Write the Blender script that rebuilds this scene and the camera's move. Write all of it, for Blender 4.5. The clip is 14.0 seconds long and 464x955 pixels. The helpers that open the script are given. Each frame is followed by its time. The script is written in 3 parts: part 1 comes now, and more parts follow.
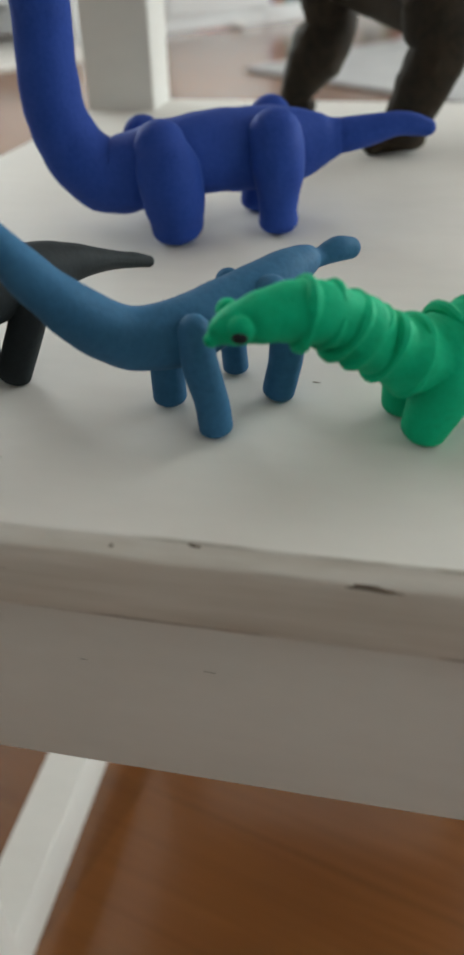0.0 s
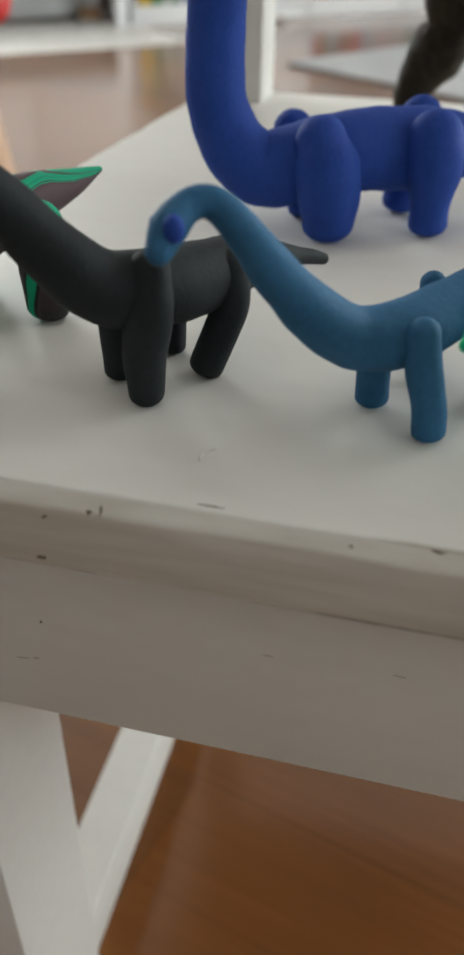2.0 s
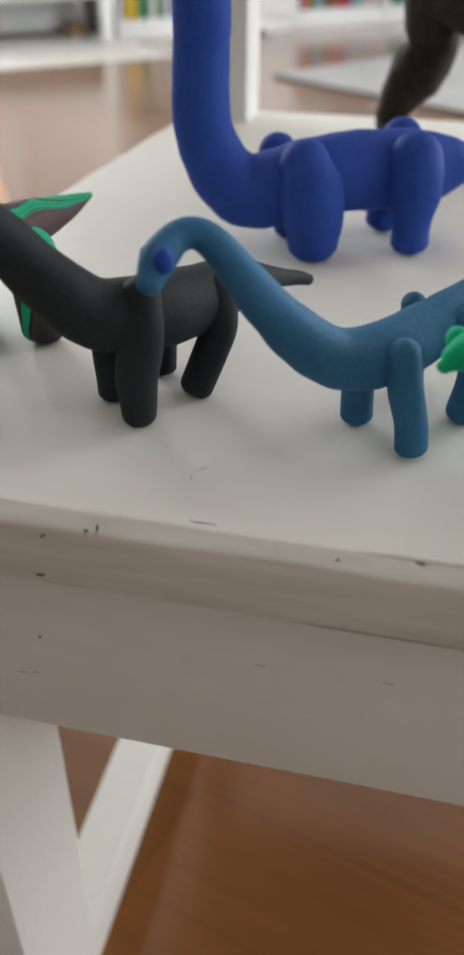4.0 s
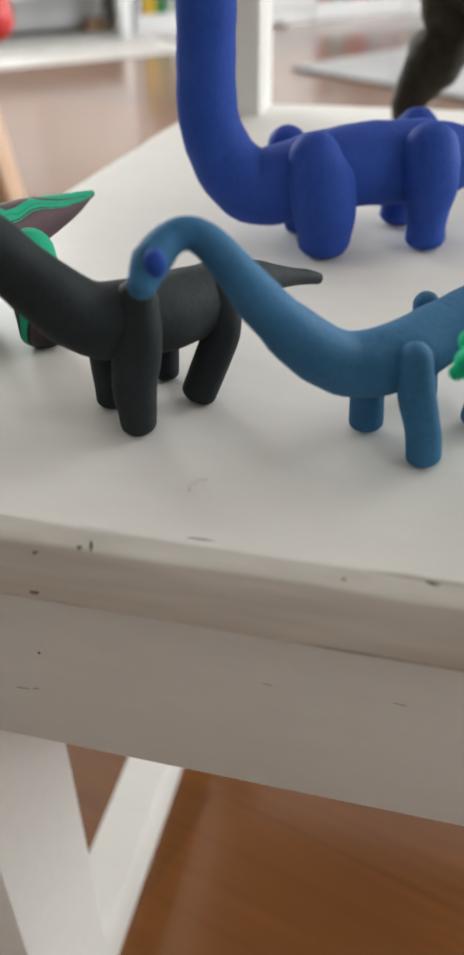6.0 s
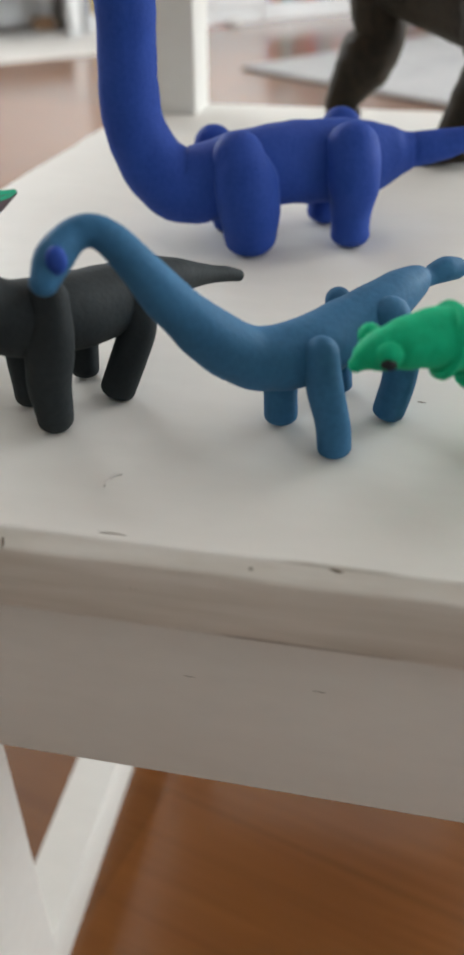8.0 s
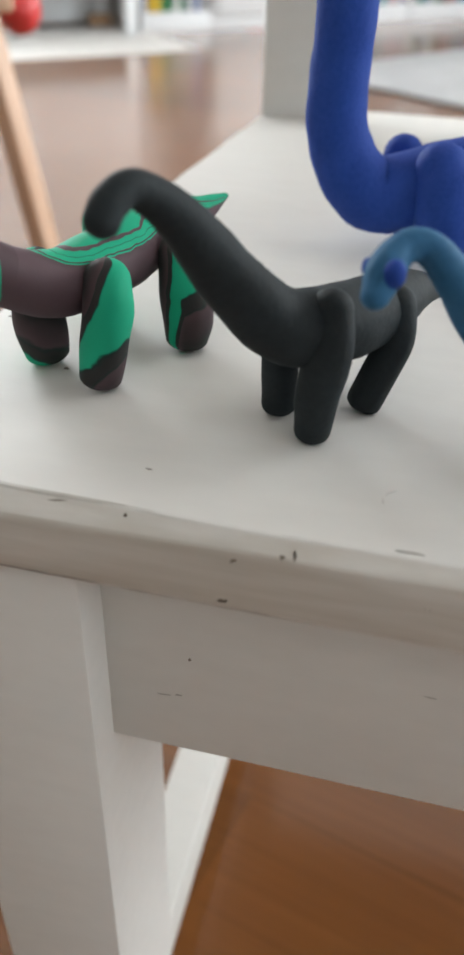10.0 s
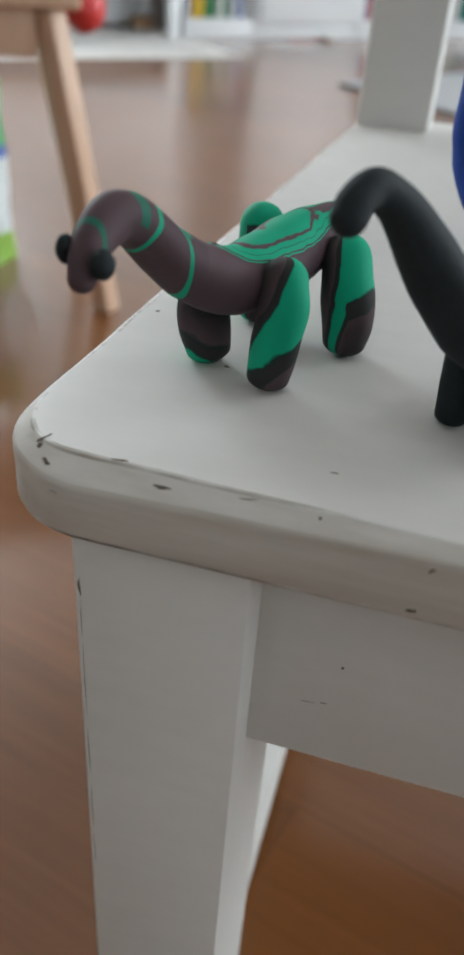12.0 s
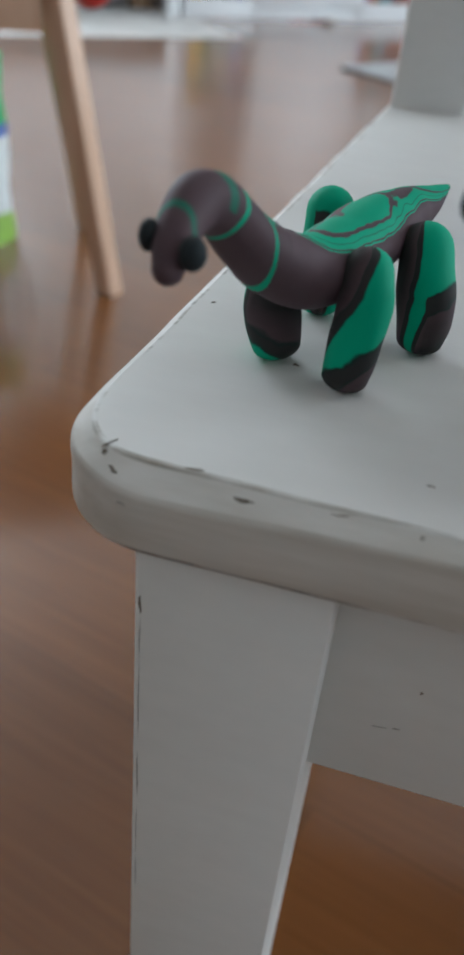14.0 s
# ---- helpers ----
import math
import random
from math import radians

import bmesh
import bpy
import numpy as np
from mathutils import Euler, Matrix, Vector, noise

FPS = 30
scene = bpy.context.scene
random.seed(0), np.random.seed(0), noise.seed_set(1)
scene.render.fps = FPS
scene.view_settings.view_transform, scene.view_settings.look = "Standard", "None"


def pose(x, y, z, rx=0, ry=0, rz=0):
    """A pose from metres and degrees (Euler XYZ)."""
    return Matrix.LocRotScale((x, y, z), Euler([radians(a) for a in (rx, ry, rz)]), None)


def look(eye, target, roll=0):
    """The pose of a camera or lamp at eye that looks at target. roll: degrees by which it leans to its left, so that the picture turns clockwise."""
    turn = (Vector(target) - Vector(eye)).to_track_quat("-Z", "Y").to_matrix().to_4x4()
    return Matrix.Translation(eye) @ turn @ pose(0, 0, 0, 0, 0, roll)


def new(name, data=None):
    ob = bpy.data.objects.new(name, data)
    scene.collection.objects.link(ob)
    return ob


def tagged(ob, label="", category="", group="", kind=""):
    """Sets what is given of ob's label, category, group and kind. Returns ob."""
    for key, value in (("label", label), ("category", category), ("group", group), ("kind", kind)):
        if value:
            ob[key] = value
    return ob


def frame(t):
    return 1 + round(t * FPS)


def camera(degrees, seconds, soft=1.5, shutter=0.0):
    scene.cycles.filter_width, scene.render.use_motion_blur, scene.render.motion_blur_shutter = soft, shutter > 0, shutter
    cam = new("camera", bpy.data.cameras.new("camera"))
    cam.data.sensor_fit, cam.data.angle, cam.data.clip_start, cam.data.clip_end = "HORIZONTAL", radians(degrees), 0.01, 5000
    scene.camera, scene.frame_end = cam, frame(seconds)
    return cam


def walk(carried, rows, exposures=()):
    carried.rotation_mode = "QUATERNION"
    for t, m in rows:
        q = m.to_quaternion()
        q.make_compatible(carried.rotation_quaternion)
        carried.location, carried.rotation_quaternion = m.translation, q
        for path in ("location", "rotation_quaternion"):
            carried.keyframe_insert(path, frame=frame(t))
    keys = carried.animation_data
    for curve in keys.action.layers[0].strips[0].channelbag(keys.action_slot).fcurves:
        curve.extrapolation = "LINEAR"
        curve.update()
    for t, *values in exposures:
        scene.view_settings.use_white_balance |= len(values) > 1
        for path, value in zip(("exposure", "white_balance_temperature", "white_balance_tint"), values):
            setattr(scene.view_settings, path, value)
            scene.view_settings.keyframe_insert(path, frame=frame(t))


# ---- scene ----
from mathutils.bvhtree import BVHTree

cam = camera(31.3, 14.0, soft=3.3)
EXPOSURES = [(0, -0.02, 6750, 4), (2.5, 0.03, 6750, 5), (3.2, 0.08, 6750, 6), (5.5, 0.42, 6750, 8), (9, 0.32, 6650, 8), (11.3, 0.82, 6350, 6), (11.6, 0.67, 6300, 6), (12, 0.08, 6200, 5), (12.5, -0.03, 6100, 4), (14, -0.1, 5850, 4)]
PATH = [
    (0, (0.2316, -0.1175, 0.5600), (-0.1264, 1.4805, -0.5881), -1.80),
    (0.5, (0.2222, -0.1224, 0.5589), (-0.1411, 1.4839, -0.5759), -1.04),
    (1, (0.2025, -0.1148, 0.5540), (-0.1192, 1.4697, -0.6232), 0.75),
    (1.5, (0.1871, -0.1137, 0.5522), (-0.1607, 1.4668, -0.6229), 0.87),
    (2, (0.1826, -0.1267, 0.5610), (-0.1910, 1.4583, -0.6001), 0.94),
    (2.5, (0.1830, -0.1418, 0.5726), (-0.1918, 1.4673, -0.5543), 0.30),
    (3, (0.1834, -0.1408, 0.5712), (-0.1574, 1.4738, -0.5589), 0.69),
    (5.5, (0.1851, -0.1195, 0.5639), (-0.2234, 1.4599, -0.5932), -0.74),
    (6, (0.1866, -0.1202, 0.5647), (-0.2237, 1.4619, -0.5880), -1.04),
    (6.5, (0.2009, -0.1179, 0.5630), (-0.1871, 1.4725, -0.5859), -1.42),
    (7, (0.1990, -0.1188, 0.5631), (-0.1596, 1.4777, -0.5870), -0.65),
    (7.5, (0.2057, -0.1193, 0.5646), (-0.1120, 1.4851, -0.5864), -0.69),
    (8, (0.1985, -0.1207, 0.5650), (-0.1212, 1.4813, -0.5888), -0.26),
    (8.5, (0.1716, -0.1171, 0.5647), (-0.1505, 1.4862, -0.5865), 0.90),
    (9, (0.1580, -0.1215, 0.5653), (-0.1946, 1.4731, -0.5892), 0.58),
    (11.5, (0.1059, -0.1362, 0.5650), (-0.2844, 1.4600, -0.5751), 3.50),
    (12, (0.0963, -0.1386, 0.5612), (-0.2935, 1.4584, -0.5780), 4.28),
    (12.5, (0.0870, -0.1379, 0.5571), (-0.2698, 1.4617, -0.5892), 5.58),
    (13, (0.0775, -0.1337, 0.5547), (-0.2802, 1.4496, -0.6138), 6.00),
    (13.5, (0.0771, -0.1319, 0.5544), (-0.2866, 1.4547, -0.6076), 5.39),
    (14, (0.0713, -0.1268, 0.5541), (-0.2877, 1.4581, -0.6118), 5.52),
]
walk(cam, [(t, look(e, a, r)) for t, e, a, r in PATH], EXPOSURES)
cam.data.dof.use_dof = True
cam.data.dof.focus_distance = 0.235
cam.data.dof.aperture_fstop = 18

# ---- world and large lights ----
SUN_ELEVATION, SUN_ROTATION = radians(38), radians(200)
world = bpy.data.worlds.new("sky")
scene.world = world
world.use_nodes = True
sky = world.node_tree.nodes.new("ShaderNodeTexSky")
sky.sky_type, sky.sun_disc = "NISHITA", False
sky.sun_elevation, sky.sun_rotation = SUN_ELEVATION, SUN_ROTATION
background = world.node_tree.nodes["Background"]
background.inputs["Strength"].default_value = 0.12
world.node_tree.links.new(sky.outputs[0], background.inputs[0])

# The room is turned against the chair; u runs along the bookcases, v into their wall.
ROOM = pose(-1.36, 4.17, 0, 0, 0, 42)
U0, U1, V0, V1, HIGH = -3.2, 3.0, -7.2, 0.48, 2.5


def window_light(name, u, v, z, turn, wide, high, watts, colour):
    lamp = bpy.data.lights.new(name, "AREA")
    lamp.shape, lamp.size, lamp.size_y, lamp.energy, lamp.color = "RECTANGLE", wide, high, watts, colour
    ob = new(name, lamp)
    ob.matrix_world = ROOM @ pose(u, v, z, 90, 0, turn)
    return ob


DAY = (0.93, 0.97, 1.0)
window_light("window_light_east", U1 - 0.02, -3.7, 1.45, 90, 3.0, 1.6, 152, DAY)
window_light("window_light_south", 1.2, V0 + 0.02, 1.45, 0, 2.2, 1.6, 47, DAY)
window_light("window_light_north", -1.75, V1 - 0.02, 1.6, 180, 1.5, 1.3, 92, DAY)



# ---- materials ----
def material(name, rough=0.5, metal=0.0):
    m = bpy.data.materials.new(name)
    m.use_nodes = True
    nt = m.node_tree
    b = nt.nodes["Principled BSDF"]
    b.inputs["Roughness"].default_value, b.inputs["Metallic"].default_value = rough, metal
    return m, nt, b


def node(nt, kind, **values):
    n = nt.nodes.new(kind)
    for key, value in values.items():
        n.inputs[key.replace("_", " ")].default_value = value
    return n


def ramp(nt, source, stops, constant=False):
    r = nt.nodes.new("ShaderNodeValToRGB")
    r.color_ramp.interpolation = "CONSTANT" if constant else "LINEAR"
    while len(r.color_ramp.elements) < len(stops):
        r.color_ramp.elements.new(0.5)
    for e, (at, c) in zip(r.color_ramp.elements, stops):
        e.position, e.color = at, (*c, 1)
    nt.links.new(source, r.inputs[0])
    return r


def coords(nt, stretch=(1, 1, 1), turn=0.0):
    tc = nt.nodes.new("ShaderNodeTexCoord")
    mp = nt.nodes.new("ShaderNodeMapping")
    mp.inputs["Scale"].default_value = stretch
    mp.inputs["Rotation"].default_value = (0, 0, turn)
    nt.links.new(tc.outputs["Object"], mp.inputs["Vector"])
    return mp.outputs[0]


def bumped(nt, b, height, strength, distance):
    bp = nt.nodes.new("ShaderNodeBump")
    bp.inputs["Strength"].default_value, bp.inputs["Distance"].default_value = strength, distance
    nt.links.new(height, bp.inputs["Height"])
    nt.links.new(bp.outputs[0], b.inputs["Normal"])


def mottle(name, dark, light, rough, coarse, fine, bump=0.1, distance=0.0005, stretch=(1, 1, 1), turn=0.0):
    """A surface whose colour wanders between two tones at a coarse and a fine scale, with a fine relief."""
    m, nt, b = material(name, rough)
    at = coords(nt, stretch, turn)
    n1, n2 = node(nt, "ShaderNodeTexNoise", Scale=coarse, Detail=4.0), node(nt, "ShaderNodeTexNoise", Scale=fine, Detail=5.0)
    nt.links.new(at, n1.inputs["Vector"]), nt.links.new(at, n2.inputs["Vector"])
    mix = nt.nodes.new("ShaderNodeMath")
    mix.operation = "MULTIPLY_ADD"
    mix.inputs[1].default_value = 0.45
    nt.links.new(n2.outputs["Fac"], mix.inputs[0])
    half = nt.nodes.new("ShaderNodeMath")
    half.operation = "MULTIPLY"
    half.inputs[1].default_value = 0.55
    nt.links.new(n1.outputs["Fac"], half.inputs[0]), nt.links.new(half.outputs[0], mix.inputs[2])
    r = ramp(nt, mix.outputs[0], ((0.33, dark), (0.67, light)))
    nt.links.new(r.outputs[0], b.inputs["Base Color"])
    bumped(nt, b, n2.outputs["Fac"], bump, distance)
    return m


def clay(m):
    m.node_tree.nodes["Principled BSDF"].inputs["Specular IOR Level"].default_value = 0.2
    return m


WHITE = mottle("white_paint", (0.71, 0.70, 0.67), (0.76, 0.75, 0.72), 0.48, 11, 150, 0.07, 0.0004, (0.4, 1, 1))
WHITE_EDGE = mottle("worn_white_paint", (0.47, 0.435, 0.375), (0.72, 0.70, 0.66), 0.45, 34, 190, 0.3, 0.0009, (0.10, 1, 1))
WHITE.node_tree.nodes["Principled BSDF"].inputs["Specular IOR Level"].default_value = 0.35
WHITE_SCUFF = mottle("scuffed_white_paint", (0.30, 0.27, 0.22), (0.70, 0.69, 0.66), 0.5, 50, 260, 0.2, 0.0008, (0.16, 1, 1))
WHITE_GRIME = mottle("grimy_white_paint", (0.26, 0.235, 0.21), (0.66, 0.64, 0.60), 0.6, 38, 170, 0.2, 0.0008, (0.3, 1, 1))
for worn, places in ((WHITE_GRIME, (0.39, 0.48)), (WHITE_SCUFF, (0.37, 0.50))):
    for stop, place in zip(next(n for n in worn.node_tree.nodes if n.type == "VALTORGB").color_ramp.elements, places):
        stop.position = place
WHITE_BEVEL = mottle("rubbed_white_paint", (0.56, 0.53, 0.47), (0.77, 0.76, 0.73), 0.46, 30, 170, 0.3, 0.0009, (0.25, 1, 1))
SCRATCH = mottle("scratched_paint", (0.22, 0.20, 0.19), (0.56, 0.54, 0.51), 0.7, 180, 700)
CHIP = mottle("bare_wood_chip", (0.07, 0.055, 0.045), (0.27, 0.22, 0.17), 0.8, 200, 900)
CABINET = mottle("cabinet_lacquer", (0.74, 0.75, 0.76), (0.80, 0.81, 0.82), 0.35, 3, 60, 0.03)
BIRCH = mottle("birch_wood", (0.50, 0.31, 0.20), (0.66, 0.45, 0.32), 0.5, 12, 90, 0.1, 0.0004, (1, 1, 0.08))
RUG = mottle("grey_wool", (0.30, 0.30, 0.31), (0.44, 0.44, 0.44), 0.95, 5, 160, 0.8, 0.006)
CEILING = mottle("ceiling_paint", (0.82, 0.82, 0.81), (0.87, 0.87, 0.86), 0.85, 1.5, 120, 0.05)
# White for the unseen north wall only, to brighten its reflection in the floor.
WALL_REFLECTING = mottle("reflecting_white_wall", (0.70, 0.70, 0.69), (0.77, 0.77, 0.76), 0.8, 1.5, 120, 0.05)
# Grey for the other unseen walls, to cut bounced light on the chair's front.
WALL_LOW_BOUNCE = mottle("wall_paint", (0.36, 0.355, 0.34), (0.42, 0.41, 0.395), 0.8, 1.5, 120, 0.05)
CLAY_BLUE = clay(mottle("blue_clay", (0.014, 0.050, 0.27), (0.023, 0.069, 0.34), 0.7, 60, 560, 0.35, 0.0006))
CLAY_TEAL = clay(mottle("teal_clay", (0.023, 0.103, 0.21), (0.035, 0.137, 0.27), 0.68, 70, 620, 0.35, 0.0005))
CLAY_DARK = clay(mottle("charcoal_clay", (0.014, 0.018, 0.020), (0.020, 0.026, 0.029), 0.72, 70, 620, 0.35, 0.0005))
CLAY_GREEN = clay(mottle("green_clay", (0.0, 0.35, 0.165), (0.0, 0.46, 0.228), 0.68, 80, 560, 0.4, 0.0006))
PLASTIC_BROWN = mottle("brown_plastic", (0.009, 0.007, 0.004), (0.034, 0.022, 0.011), 0.7, 55, 300, 0.4, 0.001)
PLASTIC_BROWN.node_tree.nodes["Principled BSDF"].inputs["Specular IOR Level"].default_value = 0.25
RED = mottle("red_plastic", (0.5, 0.03, 0.03), (0.62, 0.05, 0.05), 0.4, 8, 60)
CARD = mottle("cardboard", (0.30, 0.18, 0.10), (0.40, 0.25, 0.15), 0.8, 8, 90)
PAPER = mottle("paper", (0.70, 0.69, 0.67), (0.80, 0.79, 0.77), 0.8, 40, 200, 0.3)
COTTON = mottle("cotton_white", (0.66, 0.64, 0.61), (0.78, 0.76, 0.73), 0.95, 20, 300, 0.7, 0.003)
COTTON_DARK = mottle("cotton_dark", (0.05, 0.045, 0.045), (0.12, 0.11, 0.11), 0.95, 40, 400, 0.7, 0.002)
COTTON_GREY = mottle("cotton_grey", (0.30, 0.29, 0.28), (0.42, 0.41, 0.40), 0.95, 20, 300, 0.7, 0.003)


def laminate():
    """Brown laminate with long grain, in boards of slightly different tone."""
    m, nt, b = material("brown_laminate", 0.30)
    b.inputs["Coat Weight"].default_value, b.inputs["Coat Roughness"].default_value = 1.0, 0.15
    b.inputs["Specular IOR Level"].default_value = 0.25
    at = coords(nt, (1, 1, 1), radians(57))
    brick = node(nt, "ShaderNodeTexBrick", Scale=1.0)
    brick.inputs["Mortar Size"].default_value = 0.0012
    brick.inputs["Brick Width"].default_value, brick.inputs["Row Height"].default_value = 1.2, 0.19
    brick.inputs["Color1"].default_value, brick.inputs["Color2"].default_value = (0.16, 0.16, 0.16, 1), (0.85, 0.85, 0.85, 1)
    brick.inputs["Mortar"].default_value = (0.0, 0.0, 0.0, 1)
    nt.links.new(at, brick.inputs["Vector"])
    long = nt.nodes.new("ShaderNodeMapping")
    long.inputs["Scale"].default_value = (1.2, 34, 1)
    nt.links.new(at, long.inputs["Vector"])
    grain = node(nt, "ShaderNodeTexNoise", Scale=3.0, Detail=8.0, Distortion=1.2)
    nt.links.new(long.outputs[0], grain.inputs["Vector"])
    r = ramp(nt, grain.outputs["Fac"], ((0.3, (0.148, 0.051, 0.011)), (0.55, (0.175, 0.063, 0.014)), (0.8, (0.205, 0.079, 0.020))))
    mix = nt.nodes.new("ShaderNodeMix")
    mix.data_type, mix.blend_type = "RGBA", "OVERLAY"
    mix.inputs["Factor"].default_value = 0.18
    nt.links.new(r.outputs[0], mix.inputs["A"]), nt.links.new(brick.outputs["Color"], mix.inputs["B"])
    nt.links.new(mix.outputs["Result"], b.inputs["Base Color"])
    bumped(nt, b, grain.outputs["Fac"], 0.04, 0.0006)
    return m


PLUM, PLUM_PALE, PLUM_DARK, MINT, SEAM = (0.082, 0.052, 0.060), (0.105, 0.068, 0.078), (0.030, 0.030, 0.029), (0.012, 0.36, 0.205), (0.016, 0.032, 0.028)


def calc(nt, how, a, b=0.0, c=None):
    """One step of arithmetic between sockets or numbers."""
    n = nt.nodes.new("ShaderNodeMath")
    n.operation = how
    for slot, value in zip(n.inputs, (a, b, c)):
        if value is None:
            continue
        if isinstance(value, (int, float)):
            slot.default_value = value
        else:
            nt.links.new(value, slot)
    return n.outputs[0]


def reading(nt, name):
    n = nt.nodes.new("ShaderNodeAttribute")
    n.attribute_name = name
    return n.outputs["Fac"]


def kneaded(name):
    """The start of a marbled clay: matt, finely grained, with two swirling noises between -1 and 1."""
    m, nt, b = material(name, 0.66)
    clay(m)
    at = coords(nt, (1.0, 0.5, 1.0), 0.3)
    swirls = []
    for scale, bend in ((55.0, 1.6), (210.0, 0.8)):
        n = node(nt, "ShaderNodeTexNoise", Scale=scale, Detail=1.5, Distortion=bend)
        nt.links.new(at, n.inputs["Vector"])
        swirls.append(calc(nt, "MULTIPLY_ADD", n.outputs["Fac"], 4.0, -2.0))
    fine = node(nt, "ShaderNodeTexNoise", Scale=480.0, Detail=4.0)
    nt.links.new(at, fine.inputs["Vector"])
    bumped(nt, b, fine.outputs["Fac"], 0.2, 0.0004)
    return m, nt, b, swirls


def blend(nt, share, a, b):
    n = nt.nodes.new("ShaderNodeMix")
    n.data_type = "RGBA"
    nt.links.new(share, n.inputs["Factor"])
    for slot, value in (("A", a), ("B", b)):
        if isinstance(value, tuple):
            n.inputs[slot].default_value = (*value, 1)
        else:
            nt.links.new(value, n.inputs[slot])
    return n.outputs["Result"]


def marbled_body():
    """Plum clay with green smeared over the back in layers, and thin green rings round the neck."""
    m, nt, b, (big, small) = kneaded("marbled_clay")
    along, up = reading(nt, "along"), reading(nt, "upward")
    edge = ramp(nt, calc(nt, "MULTIPLY", along, 5.0), [(p, (h, h, h)) for p, h in ((0.0, 0.05), (0.06, 0.36), (0.15, 0.70), (0.22, 0.66), (0.27, 0.40), (0.34, 0.52), (0.42, 0.70), (0.50, 0.98))])
    rise = calc(nt, "SUBTRACT", up, edge.outputs[0])
    rise = calc(nt, "MULTIPLY_ADD", big, 0.13, rise)
    rise = calc(nt, "MULTIPLY_ADD", small, 0.025, rise)
    behind = calc(nt, "LESS_THAN", along, 0.104)
    rise = calc(nt, "MULTIPLY", calc(nt, "MULTIPLY_ADD", rise, 0.5, 0.5), behind)
    layers = ramp(nt, rise, ((0.0, PLUM), (0.40, PLUM_PALE), (0.478, PLUM), (0.484, MINT), (0.497, MINT), (0.502, SEAM), (0.515, PLUM), (0.521, MINT), (0.575, MINT), (0.580, SEAM), (0.588, MINT),
                             (0.640, MINT), (0.645, PLUM), (0.675, PLUM_PALE), (0.680, MINT), (1.0, MINT)))
    colour = layers.outputs[0]
    wander = calc(nt, "MULTIPLY_ADD", big, 0.0012, along)
    for place, tilt, half, low, tone in ((0.1300, 0.0, 0.0017, -0.1, (0.018, 0.13, 0.085)), (0.1245, 0.0010, 0.0009, -0.8, MINT), (0.1095, -0.0070, 0.0007, -0.9, MINT), (0.1115, 0.0, 0.0006, 0.62, MINT), (0.1475, 0.004, 0.0008, -0.2, (0.018, 0.13, 0.085))):
        q = calc(nt, "MULTIPLY_ADD", up, tilt, wander)
        on = calc(nt, "MULTIPLY", calc(nt, "COMPARE", q, place, half), calc(nt, "GREATER_THAN", up, low))
        colour = blend(nt, on, colour, tone)
    nt.links.new(colour, b.inputs["Base Color"])
    return m


def marbled_leg(kind):
    """A leg of dark plum clay with green folded into it: a slanting sash, a forked patch, a rim at the foot, or a hoop."""
    m, nt, b, (big, small) = kneaded("marbled_clay_" + kind)
    h, side = calc(nt, "MULTIPLY", reading(nt, "along"), 1 / 0.033), reading(nt, "sideways")
    if kind == "sash":
        over = calc(nt, "MULTIPLY_ADD", side, 0.48, calc(nt, "SUBTRACT", h, 0.36))
        under = calc(nt, "SUBTRACT", calc(nt, "MULTIPLY_ADD", side, -0.20, 0.84), h)
        field = calc(nt, "MINIMUM", over, under)
    elif kind == "fork":
        patch = calc(nt, "MINIMUM", calc(nt, "ADD", side, 0.10), calc(nt, "MULTIPLY_ADD", side, -0.10, calc(nt, "SUBTRACT", 0.58, h)))
        middle = calc(nt, "SUBTRACT", side, calc(nt, "MULTIPLY_ADD", h, -0.75, 0.30))
        field = calc(nt, "MAXIMUM", patch, calc(nt, "SUBTRACT", 0.20, calc(nt, "ABSOLUTE", middle)))
    elif kind == "rim":
        field = calc(nt, "MAXIMUM", calc(nt, "MULTIPLY_ADD", side, -0.14, calc(nt, "SUBTRACT", h, 1.0)), calc(nt, "SUBTRACT", -0.90, side))
    else:
        field = calc(nt, "MAXIMUM", calc(nt, "SUBTRACT", calc(nt, "ABSOLUTE", side), 0.50), calc(nt, "SUBTRACT", 0.22, h))
    field = calc(nt, "MULTIPLY_ADD", big, 0.07, field)
    field = calc(nt, "MULTIPLY_ADD", small, 0.022, field)
    tones = ramp(nt, calc(nt, "ADD", field, 0.5), ((0.0, PLUM_DARK), (0.30, PLUM), (0.33, SEAM), (0.36, PLUM_DARK), (0.455, PLUM_DARK), (0.480, SEAM), (0.490, (0.008, 0.12, 0.075)), (0.51, MINT), (1.0, MINT)))
    nt.links.new(tones.outputs[0], b.inputs["Base Color"])
    return m


FLOOR = laminate()
CLAY_MARBLED = marbled_body()
LEG_SASH, LEG_RIM, LEG_FORK, LEG_HOOP = (marbled_leg(k) for k in ("sash", "rim", "fork", "hoop"))


